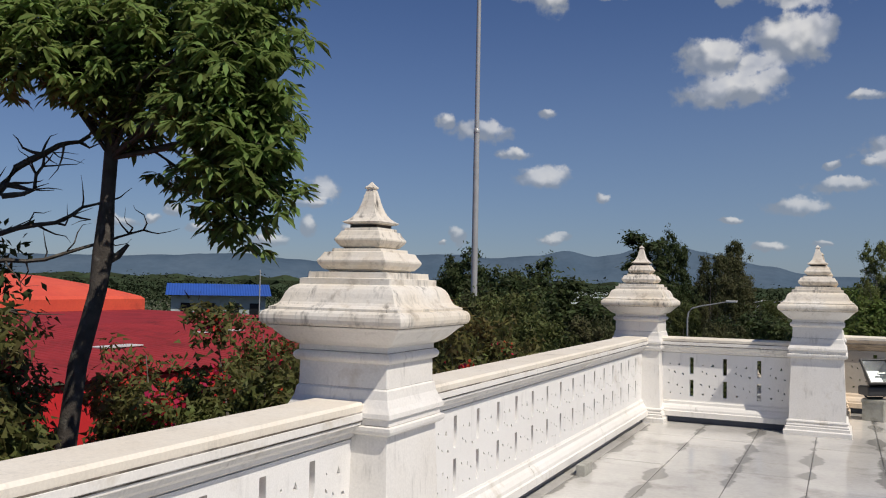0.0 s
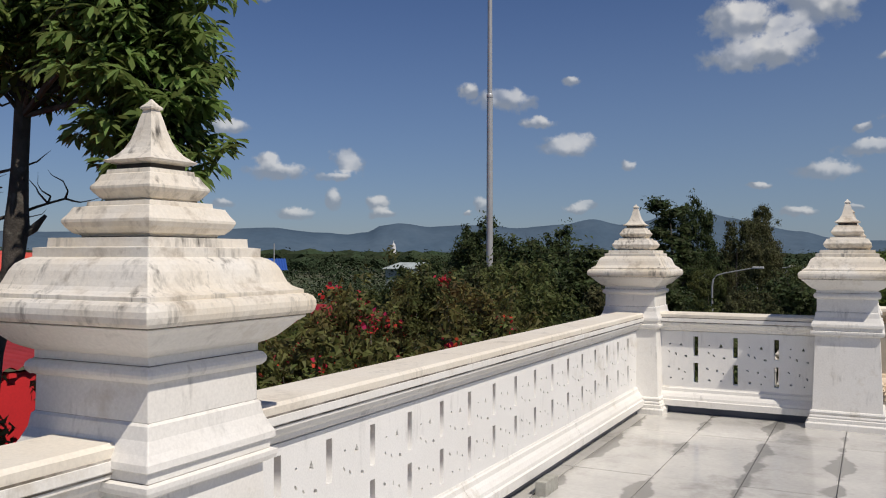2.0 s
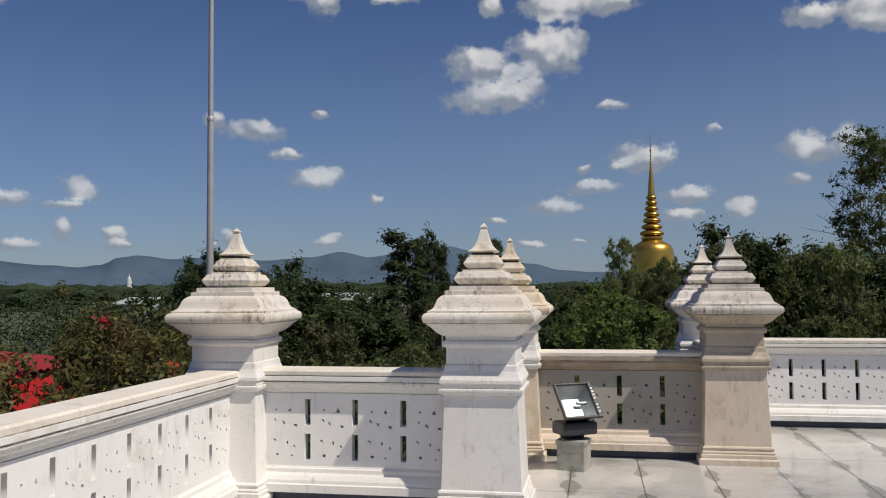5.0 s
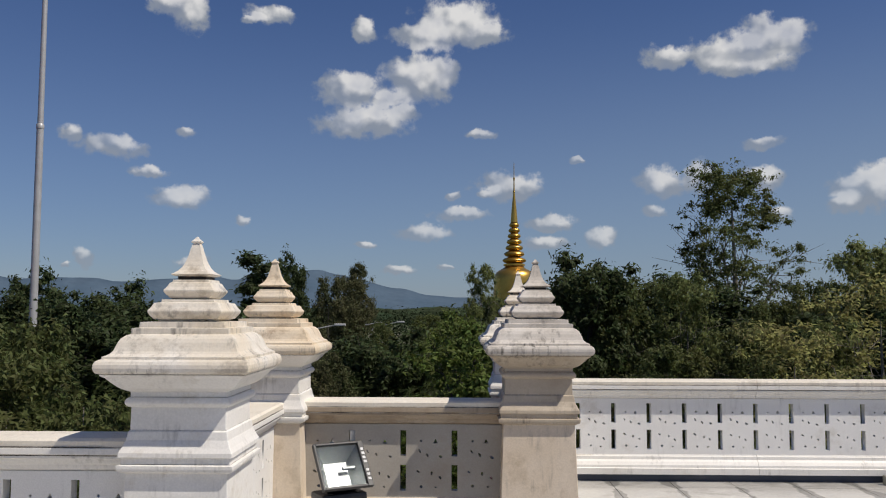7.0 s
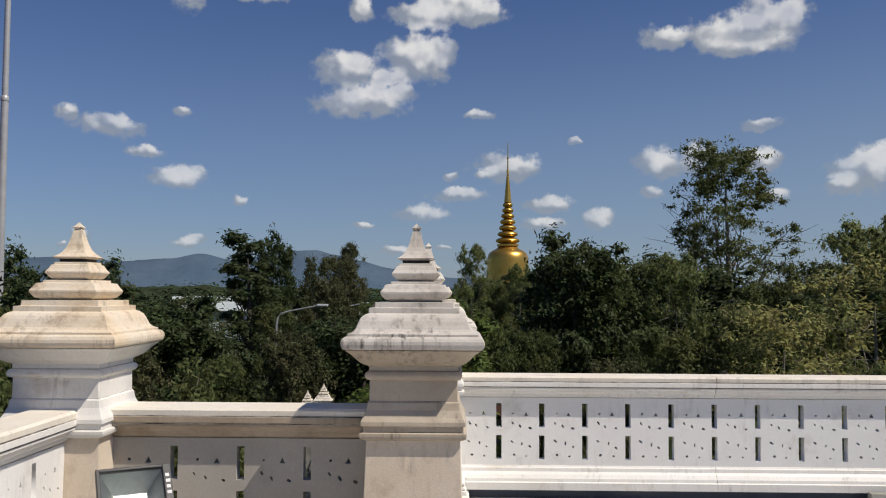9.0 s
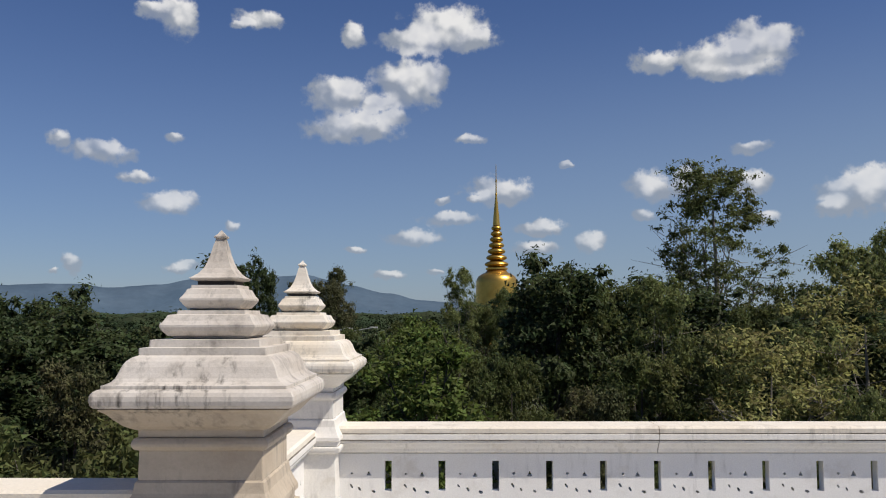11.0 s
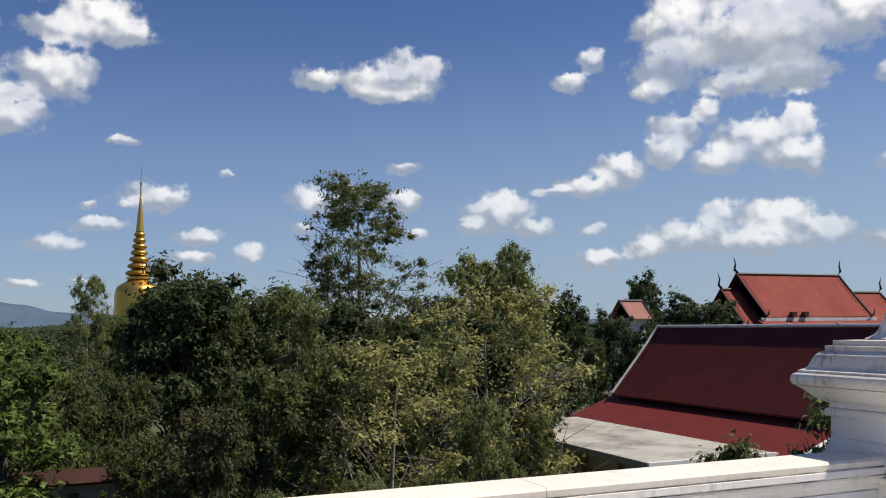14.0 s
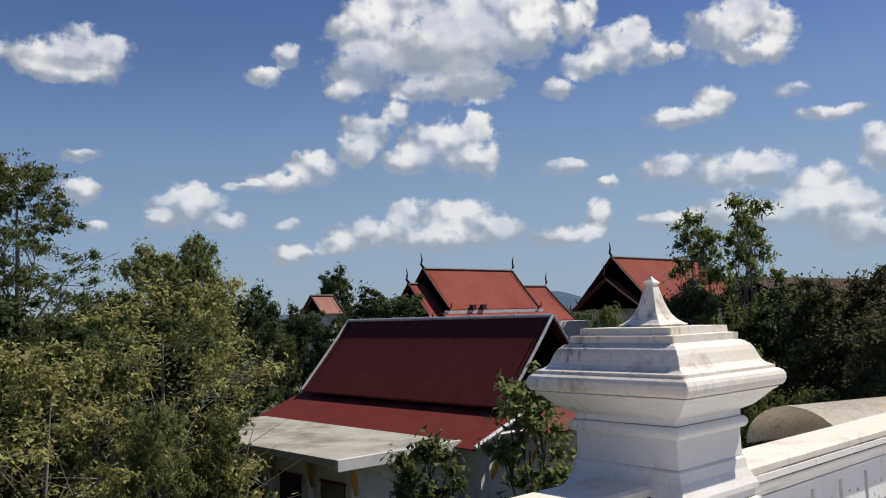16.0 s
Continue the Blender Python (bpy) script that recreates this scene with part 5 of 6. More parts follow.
def slope(bm, a, b, c, d, thick=0.08):
    """A roof plane with thickness: corners a to b along the eave, c to d along the top."""
    q = [Vector(p) for p in (a, b, c, d)]
    n = (q[1] - q[0]).cross(q[3] - q[0]).normalized()
    if n.z < 0:
        n = -n
    top = [bm.verts.new(p) for p in q]
    low = [bm.verts.new(p - n * thick) for p in q]
    bm.faces.new(top)
    bm.faces.new(low[::-1])
    for i in range(4):
        bm.faces.new((top[i], low[i], low[(i + 1) % 4], top[(i + 1) % 4]))
    bmesh.ops.recalc_face_normals(bm, faces=bm.faces)
    return bm


def ribbed(bm, a, b, c, d, n, rise=0.03):
    """A corrugated sheet between the eave a-b and the top d-c, with n waves."""
    a, b, c, d = (Vector(p) for p in (a, b, c, d))
    up = (b - a).cross(d - a).normalized()
    if up.z < 0:
        up = -up
    rows = []
    for i in range(n * 4 + 1):
        f = i / (n * 4)
        h = up * rise * (0, 0.7, 1, 0.7)[i % 4]
        rows.append((bm.verts.new(a.lerp(b, f) + h), bm.verts.new(d.lerp(c, f) + h)))
    for p, q in zip(rows, rows[1:]):
        bm.faces.new((p[0], q[0], q[1], p[1]))
    return bm


def box_part(name, lo, hi, mat, parent, label="", bevel=0.0):
    return part(name, box(bmesh.new(), lo, hi, bevel), mat, parent, label)


# red-roofed hall beside the terrace
red = thing("red_hall", (0, 0, GROUND), "long low hall with red corrugated roof and bright red walls", "building")
Z = -GROUND
bm = ribbed(bmesh.new(), (-14.6, -4, Z - 0.72), (-14.6, 27.5, Z - 0.72), (-22.5, 27.5, Z - 0.12), (-22.5, -4, Z - 0.12), 102, 0.075)
part("roof", bm, RED_ROOF, red, "dark red corrugated sheet")
bm = ribbed(bmesh.new(), (-22.5, -4, Z - 0.15), (-22.5, 31, Z - 0.15), (-31.2, 31, Z - 0.10), (-31.2, -4, Z - 0.10), 112, 0.075)
part("roof", bm, RED_ROOF, red, "dark red corrugated sheet")
box_part("wall", (-14.95, -4, 0), (-14.75, 27.3, Z - 0.78), RED_WALL, red)
box_part("wall", (-31.0, 27.1, 0), (-15.4, 27.3, Z - 0.80), RED_WALL, red)
for i in range(16):
    box_part("rafter", (-15.0, -4 + i * 2 - 0.08, Z - 0.86), (-14.65, -4 + i * 2 + 0.08, Z - 0.77), RED_WALL, red)
# raised orange roof behind
bm = bmesh.new()
prof = [(-31.1, -0.12), (-31.1, 0.48), (-31.25, 0.62), (-32.6, 1.05), (-34.6, 1.5), (-37.0, 1.72)]
rows = []
for k, (x, z) in enumerate(prof):
    inset = max(0, -31.1 - x)
    rows.append([bm.verts.new((x, -4, Z + z)), bm.verts.new((x, 31.3 - inset * 0.9, Z + z)), bm.verts.new((-44, 31.3 - inset * 0.9, Z + z))])
for a, b in zip(rows, rows[1:]):
    bm.faces.new((a[0], a[1], b[1], b[0]))
    bm.faces.new((a[1], a[2], b[2], b[1]))
part("upper_roof", bm, ORANGE, red, "bright orange-red painted raised roof", smooth=False)
# white patches left on the roof sheets
for x, y, w, h in ((-19.4, 22.8, 0.35, 2.3), (-18.0, 17.0, 0.5, 1.4)):
    z = Z - 0.72 + (-14.6 - x) / 7.9 * 0.6 + 0.10
    box_part("patch", (x - w / 2, y - h / 2, z - 0.03), (x + w / 2, y + h / 2, z), TRIM_WHITE, red, "white sheet patch")

# blue-roofed house on the plain
blue = thing("house", (-50.6, 60.0, GROUND), "pale house with a bright blue sheet roof", "house", rz=41)
blue.scale = (0.90, 1, 0.985)
box_part("wall", (-4.4, -2.2, 0), (4.4, 2.2, 8.45), PALE_WALL, blue)
for s in (-1, 1):
    bm = ribbed(bmesh.new(), (-4.9, s * 3.0, 8.25), (4.9, s * 3.0, 8.25), (4.9, 0, 9.25), (-4.9, 0, 9.25), 40, 0.04)
    part("roof", bm, BLUE_ROOF, blue, "bright blue corrugated sheet")
for sx in (-4.4, 4.4):
    bm = bmesh.new()
    bm.faces.new([bm.verts.new((sx, y, z)) for y, z in ((-2.2, 8.45), (2.2, 8.45), (0, 9.15))])
    bmesh.ops.solidify(bm, geom=bm.faces[:], thickness=0.15)
    part("gable", bm, PALE_WALL, blue)
for x in (-3, -0.8, 1.4, 3.4):
    w = box_part("window", (x - 0.5, -2.26, 6.4), (x + 0.5, -2.15, 7.6), DARK_GLASS, blue)
    box_part("frame", (x - 0.58, -2.29, 6.3), (x + 0.58, -2.25, 6.4), TRIM_WHITE, w)
mast = thing("mast", (-40, 52, GROUND), "thin grey antenna mast beside the house", "mast")
part("pole", tube(bmesh.new(), [(0, 0, 0), (0, 0, 10.3)], [0.06, 0.04], 8), STEEL, mast)

# white roofs far off on the plain
for at, rz, wdt in (((-33, 128, GROUND), 10, 9), ((-70, 260, GROUND), 20, 26), ((-84, 150, GROUND), 0, 6)):
    h = thing("shed", at, "distant low shed with a pale sheet roof", "shed", "distant sheds", rz=rz)
    box_part("wall", (-wdt / 2, -3, 0), (wdt / 2, 3, 6.8), PALE_WALL, h)
    bm = slope(bmesh.new(), (-wdt / 2 - 0.5, -3.6, 6.8), (wdt / 2 + 0.5, -3.6, 6.8), (wdt / 2 + 0.5, 3.6, 8.0), (-wdt / 2 - 0.5, 3.6, 8.0))
    part("roof", bm, PALE_WALL, h)

# small white pagoda far off at the foot of the hills
pagoda = thing("pagoda", (-303, 521, GROUND), "tiny white pagoda far off above the woods", "pagoda")
part("drum", round_loft(bmesh.new(), [(1.7, 0), (1.7, 14.6), (1.5, 15.2)], 20), TRIM_WHITE, pagoda, smooth=True)
part("dome", round_loft(bmesh.new(), [(1.5, 15.2), (1.45, 16.2), (1.0, 17.3), (0.4, 18.0)], 20), TRIM_WHITE, pagoda, smooth=True)
part("spire", round_loft(bmesh.new(), [(0.4, 18.0), (0.2, 19.0), (0.04, 20.2)], 12), TRIM_WHITE, pagoda, smooth=True)

# tall flagpole
pole = thing("flagpole", (-20.1, 46.4, GROUND), "very tall tapered grey steel flagpole among trees", "flagpole")
part("lower_tube", round_loft(bmesh.new(), [(0.21, 0), (0.17, 18.6)], 20), STEEL, pole, smooth=True)
part("collar", round_loft(bmesh.new(), [(0.185, 18.55), (0.19, 18.6), (0.185, 18.75), (0.15, 18.8)], 20), STEEL, pole, smooth=True)
part("upper_tube", round_loft(bmesh.new(), [(0.145, 18.7), (0.10, 36)], 20), STEEL, pole, smooth=True)
part("ball", round_loft(bmesh.new(), [(0.02, 35.9), (0.14, 36.0), (0.2, 36.18), (0.14, 36.36), (0.02, 36.45)], 16), GOLD, pole, smooth=True)

# golden stupa behind the trees
stupa = thing("stupa", (9.9, 151, GROUND), "golden bell-shaped stupa with ringed spire above the trees", "stupa")


def z0(v):
    return v - GROUND


part("bell", round_loft(bmesh.new(), [(6.5, 0), (6.5, 3), (5.6, 3.4), (5.4, 5), (4.9, 5.4), (4.7, 7.2), (4.25, 8.2), (3.75, z0(2.5)), (3.55, z0(5.0)), (3.5, z0(7.0)), (3.4, z0(7.7)), (3.1, z0(8.25)), (2.6, z0(8.6)), (1.9, z0(8.95)), (1.5, z0(9.4))], 48), GOLD, stupa, smooth=True)
part("throne", round_loft(bmesh.new(), [(1.5, z0(9.3)), (1.85, z0(9.4)), (1.85, z0(9.7)), (1.4, z0(9.8))], 32), GOLD, stupa, smooth=True)
z, r = 9.75, 1.95
for i in range(7):
    h = 1.12 - 0.035 * i
    prof = [(r * 0.55, z0(z))] + [(r * (0.60 + 0.44 * math.sin(math.pi * k / 6) ** 0.7), z0(z + h * (k + 0.3) / 6.6)) for k in range(7)] + [(r * 0.52, z0(z + h))]
    part("ring", round_loft(bmesh.new(), prof, 32), GOLD, stupa, smooth=True)
    z += h
    r *= 0.865
part("spire", round_loft(bmesh.new(), [(0.62, z0(z)), (0.5, z0(z + 1.5)), (0.3, z0(z + 3.6)), (0.14, z0(z + 5.2)), (0.22, z0(z + 5.3)), (0.12, z0(z + 5.6)), (0.09, z0(z + 7.3)), (0.17, z0(z + 7.6)), (0.07, z0(z + 8.0)), (0.05, z0(27.0)), (0.01, z0(27.4))], 16), GOLD, stupa, smooth=True)

# street lamps along the lane
for x, y, z in ((-7.04, 61.9, 0.68), (-6.31, 80.8, 0.56), (-5.09, 91.4, 0.52)):
    s = thing("street_lamp", (x, y, GROUND), "grey steel street lamp with a long slanted single arm", "street lamp", "street lamps along the lane")
    h = z - GROUND
    part("pole", tube(bmesh.new(), [(-3.2, 0, 0), (-3.2, 0, h - 1.3), (-3.12, 0, h - 0.85), (-2.9, 0, h - 0.58), (-2.4, 0, h - 0.42), (-0.5, 0, h - 0.05)], [0.09, 0.06, 0.055, 0.05, 0.045, 0.04], 8), STEEL, s, smooth=True)
    part("lamp_head", box(bmesh.new(), (-0.6, -0.13, h - 0.10), (0.15, 0.13, h + 0.05), 0.04), TRIM_WHITE, s)


def gable_roof(t, x0, x1, y, half, z_ridge, z_eave, mat, along="x", tip=True):
    """A steep roof with its ridge along x or y, bargeboards and horns."""
    def at(u, v, z):
        return (u, v, z) if along == "x" else (v, u, z)
    for s in (-1, 1):
        bm = bmesh.new()
        n = 9
        curve = [(f / n, z_ridge + (z_eave - z_ridge) * (f / n) ** 0.96) for f in range(n + 1)]
        loop = curve + [(f, z - 0.09) for f, z in curve[::-1]]
        ends = [[bm.verts.new(at(x, y + s * half * f, z)) for f, z in loop] for x in (x0, x1)]
        for i in range(len(loop)):
            k = (i + 1) % len(loop)
            bm.faces.new((ends[0][i], ends[1][i], ends[1][k], ends[0][k]))
        bm.faces.new(ends[0])
        bm.faces.new(ends[1][::-1])
        bmesh.ops.recalc_face_normals(bm, faces=bm.faces)
        part("roof", bm, mat, t)
        for x in (x0, x1):
            bm = bmesh.new()
            pts = [at(x, y + s * half * f, z_ridge + (z_eave - z_ridge) * (f ** 0.96) + 0.1) for f in (0, 0.25, 0.5, 0.75, 1.0)]
            tube(bm, pts, [0.085 if along == "y" else 0.12] * 5, 6)
            part("bargeboard", bm, TRIM_WHITE if along == "y" else TRIM_DARK, t)
            if tip:
                e = Vector(pts[-1])
                d = Vector(at(0, s, 0))
                part("eave_horn", tube(bmesh.new(), [e, e + d * 0.3 + Vector((0, 0, 0.2)), e + d * 0.35 + Vector((0, 0, 0.7))], [0.11, 0.09, 0.02], 6), TRIM_WHITE if along == "y" else TRIM_DARK, t)
    part("ridge_cap", tube(bmesh.new(), [at(x0, y, z_ridge + 0.07), at(x1, y, z_ridge + 0.07)], [0.10, 0.10] if along == "y" else [0.16, 0.16], 8), TRIM_WHITE if along == "y" else TRIM_DARK, t)
    for x, s in ((x0, -1), (x1, 1)):
        bm = bmesh.new()
        vs = [bm.verts.new(at(x - s * 0.5, y + q * half * f, z_ridge + (z_eave - z_ridge) * f)) for q, f in ((-1, 0.97), (1, 0.97), (1, 0.04), (-1, 0.04))]
        bm.faces.new(vs)
        bmesh.ops.solidify(bm, geom=bm.faces[:], thickness=0.2)
        part("gable", bm, PLASTER if along == "y" else GABLE_RED, t)
        if tip:
            e = Vector(at(x, y, z_ridge))
            d = Vector(at(s, 0, 0))
            part("ridge_horn", tube(bmesh.new(), [e - d * 0.3, e + d * 0.25 + Vector((0, 0, 0.55)), e + d * 0.1 + Vector((0, 0, 1.15)), e + d * 0.3 + Vector((0, 0, 1.9))], [0.16, 0.15, 0.09, 0.02], 6), TRIM_DARK, t)


# assembly hall with two roof tiers
hall = thing("assembly_hall", (0, 0, GROUND), "white temple hall with two-tiered dark red tile roof and white bargeboards", "temple hall")
gable_roof(hall, 40.3, 58.3, 39.3, 3.8, Z + 1.4, Z - 2.95, TILE_DARK, "y", tip=False)
for s in (-1, 1):
    bm = slope(bmesh.new(), (39.3 + s * 7.0, 39.3, Z - 4.52), (39.3 + s * 7.0, 59.2, Z - 4.52), (39.3 + s * 3.3, 59.2, Z - 3.15), (39.3 + s * 3.3, 39.3, Z - 3.15))
    part("lower_roof", bm, TILE_RED, hall, "red tile lower roof")
    part("bargeboard", tube(bmesh.new(), [(39.3 + s * 3.3, 39.3, Z - 3.08), (39.3 + s * 7.0, 39.3, Z - 4.45)], [0.12, 0.12], 6), TRIM_WHITE, hall)
    box_part("clerestory", (39.3 + s * 3.2 - 0.1, 40.4, Z - 3.4), (39.3 + s * 3.2 + 0.1, 58.2, Z - 2.9), TRIM_DARK, hall)
box_part("wall", (33.9, 40.6, 0), (44.7, 58.0, Z - 4.3), PLASTER, hall)
bm = slope(bmesh.new(), (36.0, 38.6, Z - 4.2), (42.6, 38.6, Z - 4.2), (42.6, 40.4, Z - 3.3), (36.0, 40.4, Z - 3.3))
part("lower_roof", bm, TILE_RED, hall, "red tile lower roof")
for x in (34.6, 37.2, 40.6):
    part("bracket", tube(bmesh.new(), [(x, 40.5, Z - 6.3), (x - 0.1, 40.1, Z - 5.6), (x, 39.6, Z - 4.7)], [0.07, 0.12, 0.06], 6), GILT, hall, "gilt bracket")
    box_part("pilaster", (x - 0.2, 40.5, 0), (x + 0.2, 40.7, Z - 4.4), PLASTER, hall)
for y in (43, 46.5, 50, 53.5, 57):
    part("ridge_tile", tube(bmesh.new(), [(39.3, y, Z + 1.5), (39.3, y, Z + 1.62)], [0.1, 0.06], 6), TRIM_WHITE, hall)

# flat-roofed annex before the hall
annex = thing("annex", (0, 0, GROUND), "white annex with stained flat concrete roof and gilt brackets", "annex")
box_part("roof_slab", (25.8, 40.9, Z - 4.62), (32.8, 58.4, Z - 4.30), CONCRETE, annex, "stained concrete slab", 0.03)
box_part("kerb", (25.7, 40.72, Z - 4.75), (32.8, 40.90, Z - 4.27), PLASTER, annex)
box_part("wall", (27.4, 41.9, 0), (33.6, 57.6, Z - 4.62), PLASTER, annex)
for y in (43.5, 47, 50.5, 54):
    w = box_part("window", (27.32, y - 0.9, 0.6), (27.45, y + 0.9, 2.2), DARK_GLASS, annex)
    box_part("frame", (27.28, y - 1.0, 2.2), (27.40, y + 1.0, 2.3), TILE_RED, w)
for x, y in ((27.3, 41.8), (27.3, 45.2), (27.3, 48.6), (30.5, 41.8)):
    part("column", round_loft(bmesh.new(), [(0.2, 0), (0.18, Z - 4.62)], 12, (x, y)), PLASTER, annex, smooth=True)
    part("bracket", tube(bmesh.new(), [(x, y - 0.15, Z - 6.1), (x - 0.25, y - 0.35, Z - 5.4), (x - 0.55, y - 0.6, Z - 4.7)], [0.09, 0.16, 0.08], 6), GILT, annex, "gilt bracket")

# ordination hall with tiered orange roof
ordh = thing("ordination_hall", (0, 0, GROUND), "temple with steep orange tile roof and slender dark ridge horns", "temple")
gable_roof(ordh, 67.6, 82.3, 82.6, 4.2, Z + 6.9, Z + 2.3, TILE_ORANGE)
for s in (-1, 1):
    bm = slope(bmesh.new(), (66.6, 82.6 + s * 6.6, Z + 0.6), (83.3, 82.6 + s * 6.6, Z + 0.6), (83.3, 82.6 + s * 4.0, Z + 1.95), (66.6, 82.6 + s * 4.0, Z + 1.95))
    part("lower_roof", bm, TILE_ORANGE, ordh)
    box_part("fascia", (66.9, 82.6 + s * 4.15 - 0.08, Z + 1.85), (83.0, 82.6 + s * 4.15 + 0.08, Z + 2.2), TRIM_WHITE, ordh)
box_part("wall", (68, 77.4, 0), (92, 87.8, Z + 0.6), PLASTER, ordh)
gable_roof(ordh, 82.5, 88.5, 82.6, 4.6, Z + 5.0, Z + 0.8, TILE_ORANGE)
gable_roof(ordh, 65.4, 67.8, 82.6, 3.6, Z + 5.2, Z + 1.3, TILE_ORANGE)
for x in (71.0, 72.6):
    box_part("spotlight", (x - 0.3, 78.0, Z + 2.3), (x + 0.3, 78.5, Z + 2.8), TRIM_DARK, ordh, "small dark roof lamp")

# further temple roofs
far = thing("temple", (0, 0, GROUND), "distant temple with long red tile roof and pointed gables", "temple")
gable_roof(far, 88.0, 109.5, 71.8, 5.2, Z + 8.0, Z + 2.6, TILE_ORANGE)
box_part("wall", (89, 67.8, 0), (108.5, 75.8, Z + 2.6), PLASTER, far)
gable_roof(far, 86.6, 89.0, 71.8, 5.0, Z + 5.4, Z + 1.8, TILE_ORANGE)
small = thing("temple", (0, 0, GROUND), "small distant temple with faded orange roof", "temple")
gable_roof(small, 67.4, 71.0, 104.7, 2.4, Z + 4.7, Z + 2.4, TILE_FADED, tip=False)
box_part("wall", (67.9, 103.0, 0), (70.5, 106.4, Z + 2.4), PLASTER, small)
long = thing("long_hall", (0, 0, GROUND), "long dark brown roofed hall beyond the trees", "building")
bm = slope(bmesh.new(), (73, 42.5, Z + 1.7), (130, 42.5, Z + 1.7), (130, 47, Z + 4.3), (73, 47, Z + 4.3))
part("roof", bm, BROWN_ROOF, long)
bm = slope(bmesh.new(), (73, 51.5, Z + 1.7), (130, 51.5, Z + 1.7), (130, 47, Z + 4.3), (73, 47, Z + 4.3))
part("roof", bm, BROWN_ROOF, long)
box_part("wall", (74, 43.5, 0), (129, 50, Z + 1.9), TRIM_DARK, long)

# barrel-vaulted roof just beyond the balustrade
vault = thing("vaulted_shed", (24.9, 19.2, GROUND), "shed with pale weathered barrel-vaulted roof", "shed", rz=-18)
bm = bmesh.new()
rows = []
for i in range(17):
    a = math.pi * i / 16
    rows.append([bm.verts.new((x, -1.4 * math.cos(a), 6.47 + 0.95 * math.sin(a))) for x in (-2.2, -0.2, 2, 5, 9)])
for a, b in zip(rows, rows[1:]):
    for k in range(4):
        bm.faces.new((a[k], a[k + 1], b[k + 1], b[k]))
bmesh.ops.solidify(bm, geom=bm.faces[:], thickness=0.06)
part("roof", bm, CAPSTONE, vault, smooth=True)
box_part("wall", (-1.9, -1.3, 0), (8.8, 1.3, 6.5), TRIM_DARK, vault)

# lower terrace posts and a parked van below
for x, y, z in ((-4.3, 40.1, -4.25), (-3.7, 40.3, -4.0)):
    copy_thing(first, pose(x, y, z))
for x, y, z in ((-4.3, 40.1, -4.25), (-3.7, 40.3, -4.0)):
    f = thing("pedestal", (x, y, GROUND), "weathered square stone pedestal under a post", "pedestal")
    box_part("block", (-0.34, -0.34, 0), (0.34, 0.34, z - GROUND - 0.012), CONCRETE, f, "", 0.01)
lane = thing("covered_wall", (1.8, 39.4, GROUND), "long boundary wall with dark tile coping", "wall", rz=3)
box_part("wall", (-2.4, -0.12, 0), (3.2, 0.12, 4.9), CONCRETE, lane)
bm = slope(bmesh.new(), (-2.7, -0.7, 4.9), (3.5, -0.7, 4.9), (3.5, 0, 5.25), (-2.7, 0, 5.25))
part("coping", bm, BROWN_ROOF, lane)
bm = slope(bmesh.new(), (-2.7, 0.7, 4.9), (3.5, 0.7, 4.9), (3.5, 0, 5.25), (-2.7, 0, 5.25))
part("coping", bm, BROWN_ROOF, lane)
van = thing("van", (30.6, 30.5, GROUND), "dark parked van with a white roof", "van", rz=52)
box_part("body", (-2.2, -0.85, 0.35), (2.2, 0.85, 1.85), BLACK, van, "", 0.15)
box_part("roof", (-2.0, -0.78, 1.80), (1.7, 0.78, 1.96), TRIM_WHITE, van, "white roof", 0.05)
box_part("window", (-1.7, -0.87, 1.15), (1.5, 0.87, 1.65), DARK_GLASS, van)
for x in (-1.4, 1.4):
    for y in (-0.8, 0.8):
        w = part("wheel", round_loft(bmesh.new(), [(0.2, -0.1), (0.34, -0.1), (0.34, 0.1), (0.2, 0.1)], 20), BLACK, van, smooth=False)
        w.matrix_local = pose(x, y, 0.34, 90, 0, 0)

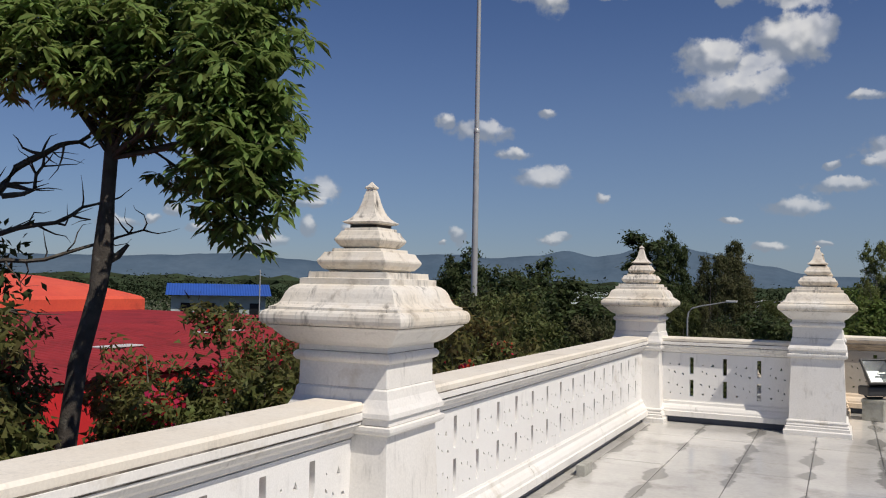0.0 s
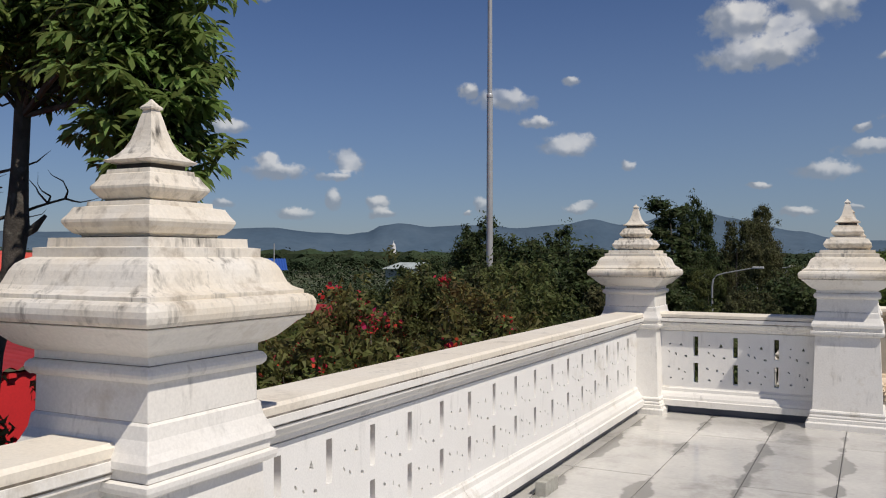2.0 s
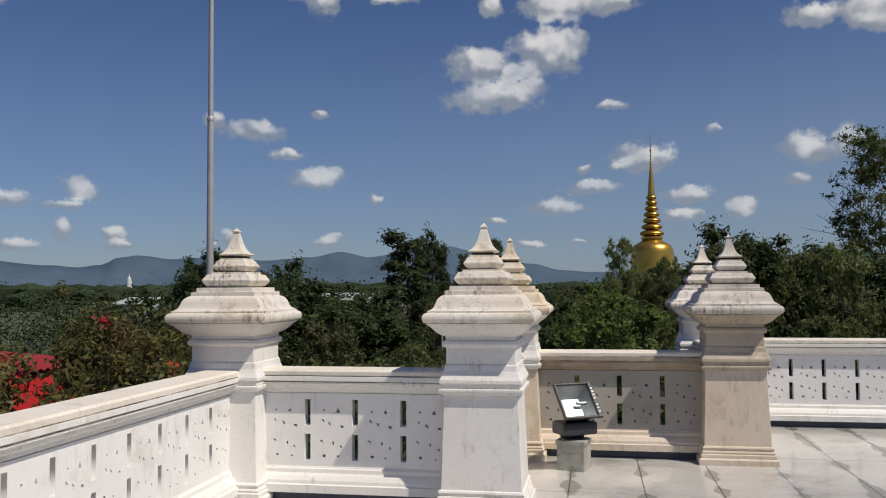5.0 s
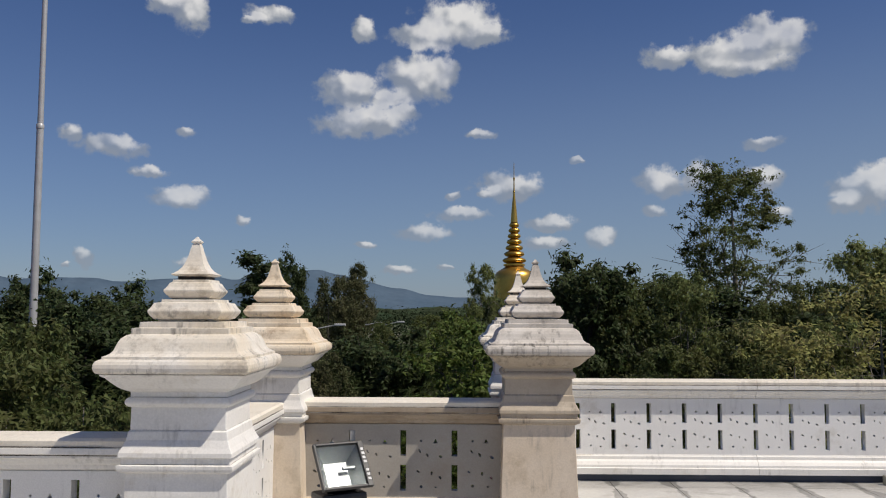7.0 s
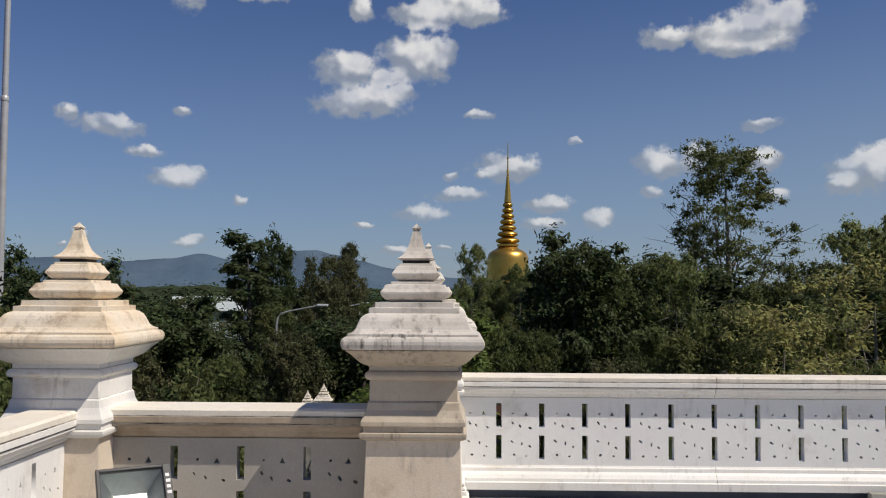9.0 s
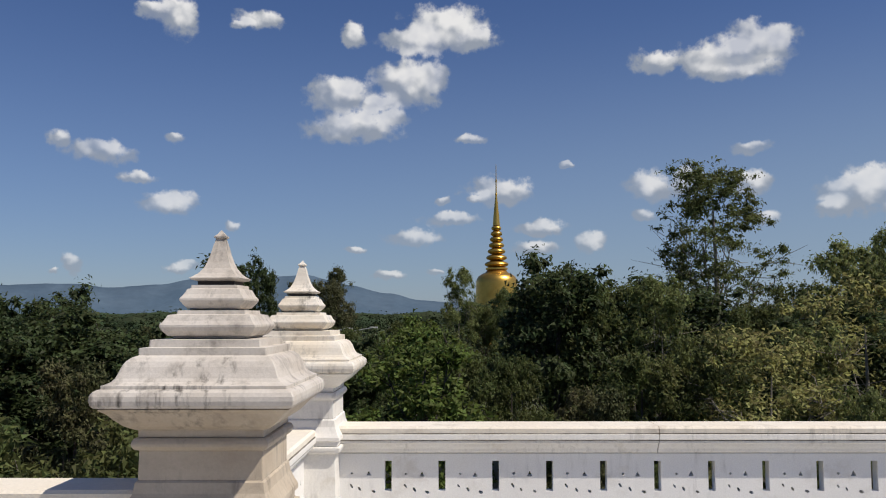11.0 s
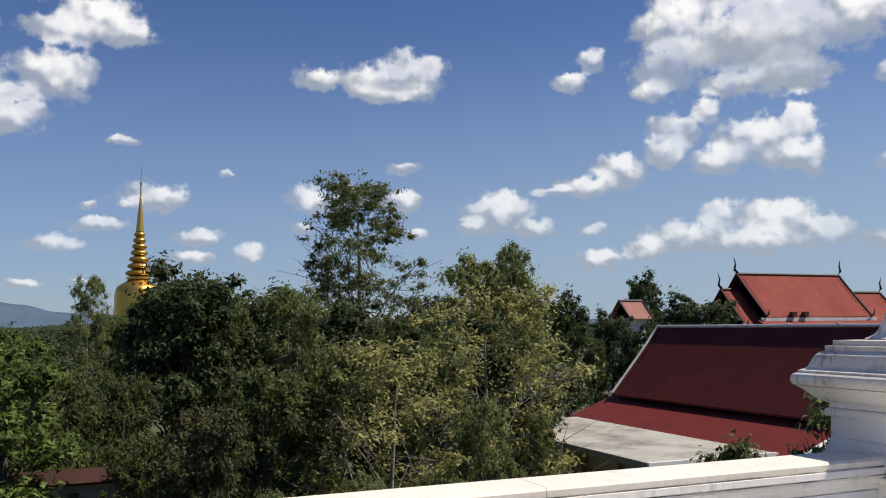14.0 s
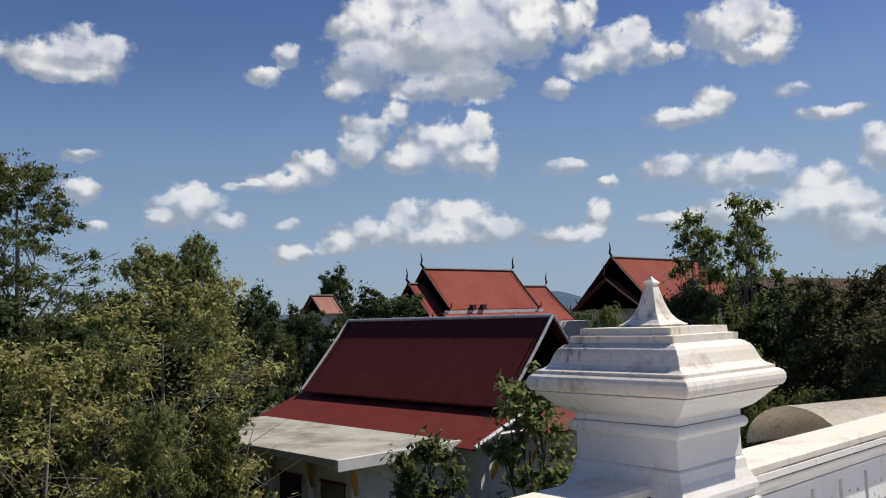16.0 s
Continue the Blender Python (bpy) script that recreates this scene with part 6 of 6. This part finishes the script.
# tree trunks and shrubs between the terrace and the hall
sapling = make_tree("tree", "small olive tree with dark trunk and airy yellowing crown", 14, 8.4, 0.52, 1.05, LEAF_OLIVE, lobes=20, clumps=60, per=55, leaf_len=0.15, leaf_wid=0.09, clump_r=0.30, trunk_r=0.13, top_narrow=0.45)
sapling.matrix_world = pose(15.9, 21.3, GROUND)
shrub = make_tree("tree", "low bushy tree with a bare broken stub", 15, 7.0, 0.45, 1.0, LEAF_MID, lobes=16, clumps=60, per=55, leaf_len=0.15, leaf_wid=0.09, clump_r=0.32, trunk_r=0.12)
shrub.matrix_world = pose(15.9, 24.0, GROUND)
for kind, az, dist, top, widen in (("mid", 72.0, 24, -0.9, 0.9),):
    ob, natural = KINDS[kind]
    copy_thing(ob, spot(az, dist, top, natural, widen * 0.7, az, (4.7, 11.3)))


# ---- marble slabs of the terrace floor ----
def slab_mesh(w, d):
    bm = box(bmesh.new(), (0, 0, -0.012), (w, d, 0.0))
    return mesh_of(bm, "slab", MARBLE)


SLAB_W, SLAB_D, JOINT = 0.545, 1.45, 0.006
plain = slab_mesh(SLAB_W - JOINT, SLAB_D - JOINT)
rows = 0
for iy in range(-4, 6):
    for ix in range(-1, 28):
        x, y = -2.17 + ix * SLAB_W, 7.1 + (iy - 1) * SLAB_D
        x1, y1 = x + SLAB_W - JOINT, y + SLAB_D - JOINT
        lim_y = 9.6 if x < -0.58 else 11.44 if x < 1.32 else 13.33
        lo_x, hi_y = max(x, -2.41), min(y1, lim_y)
        if hi_y - y < 0.02 or x1 - lo_x < 0.02 or x > 11:
            continue
        full = abs(lo_x - x) < 1e-6 and abs(hi_y - y1) < 1e-6
        s = new("slab", plain if full else slab_mesh(x1 - lo_x, hi_y - y))
        s.location = (lo_x, y, random.uniform(-0.0008, 0.0008))
        s.parent = floor
part("far_paving", box(bmesh.new(), (11.456, -9, -0.012), (18, 13.3, 0.0)), PAVING, floor)
part("far_paving", box(bmesh.new(), (-2.41, -9, -0.012), (11.450, -0.156, 0.0)), PAVING, floor)
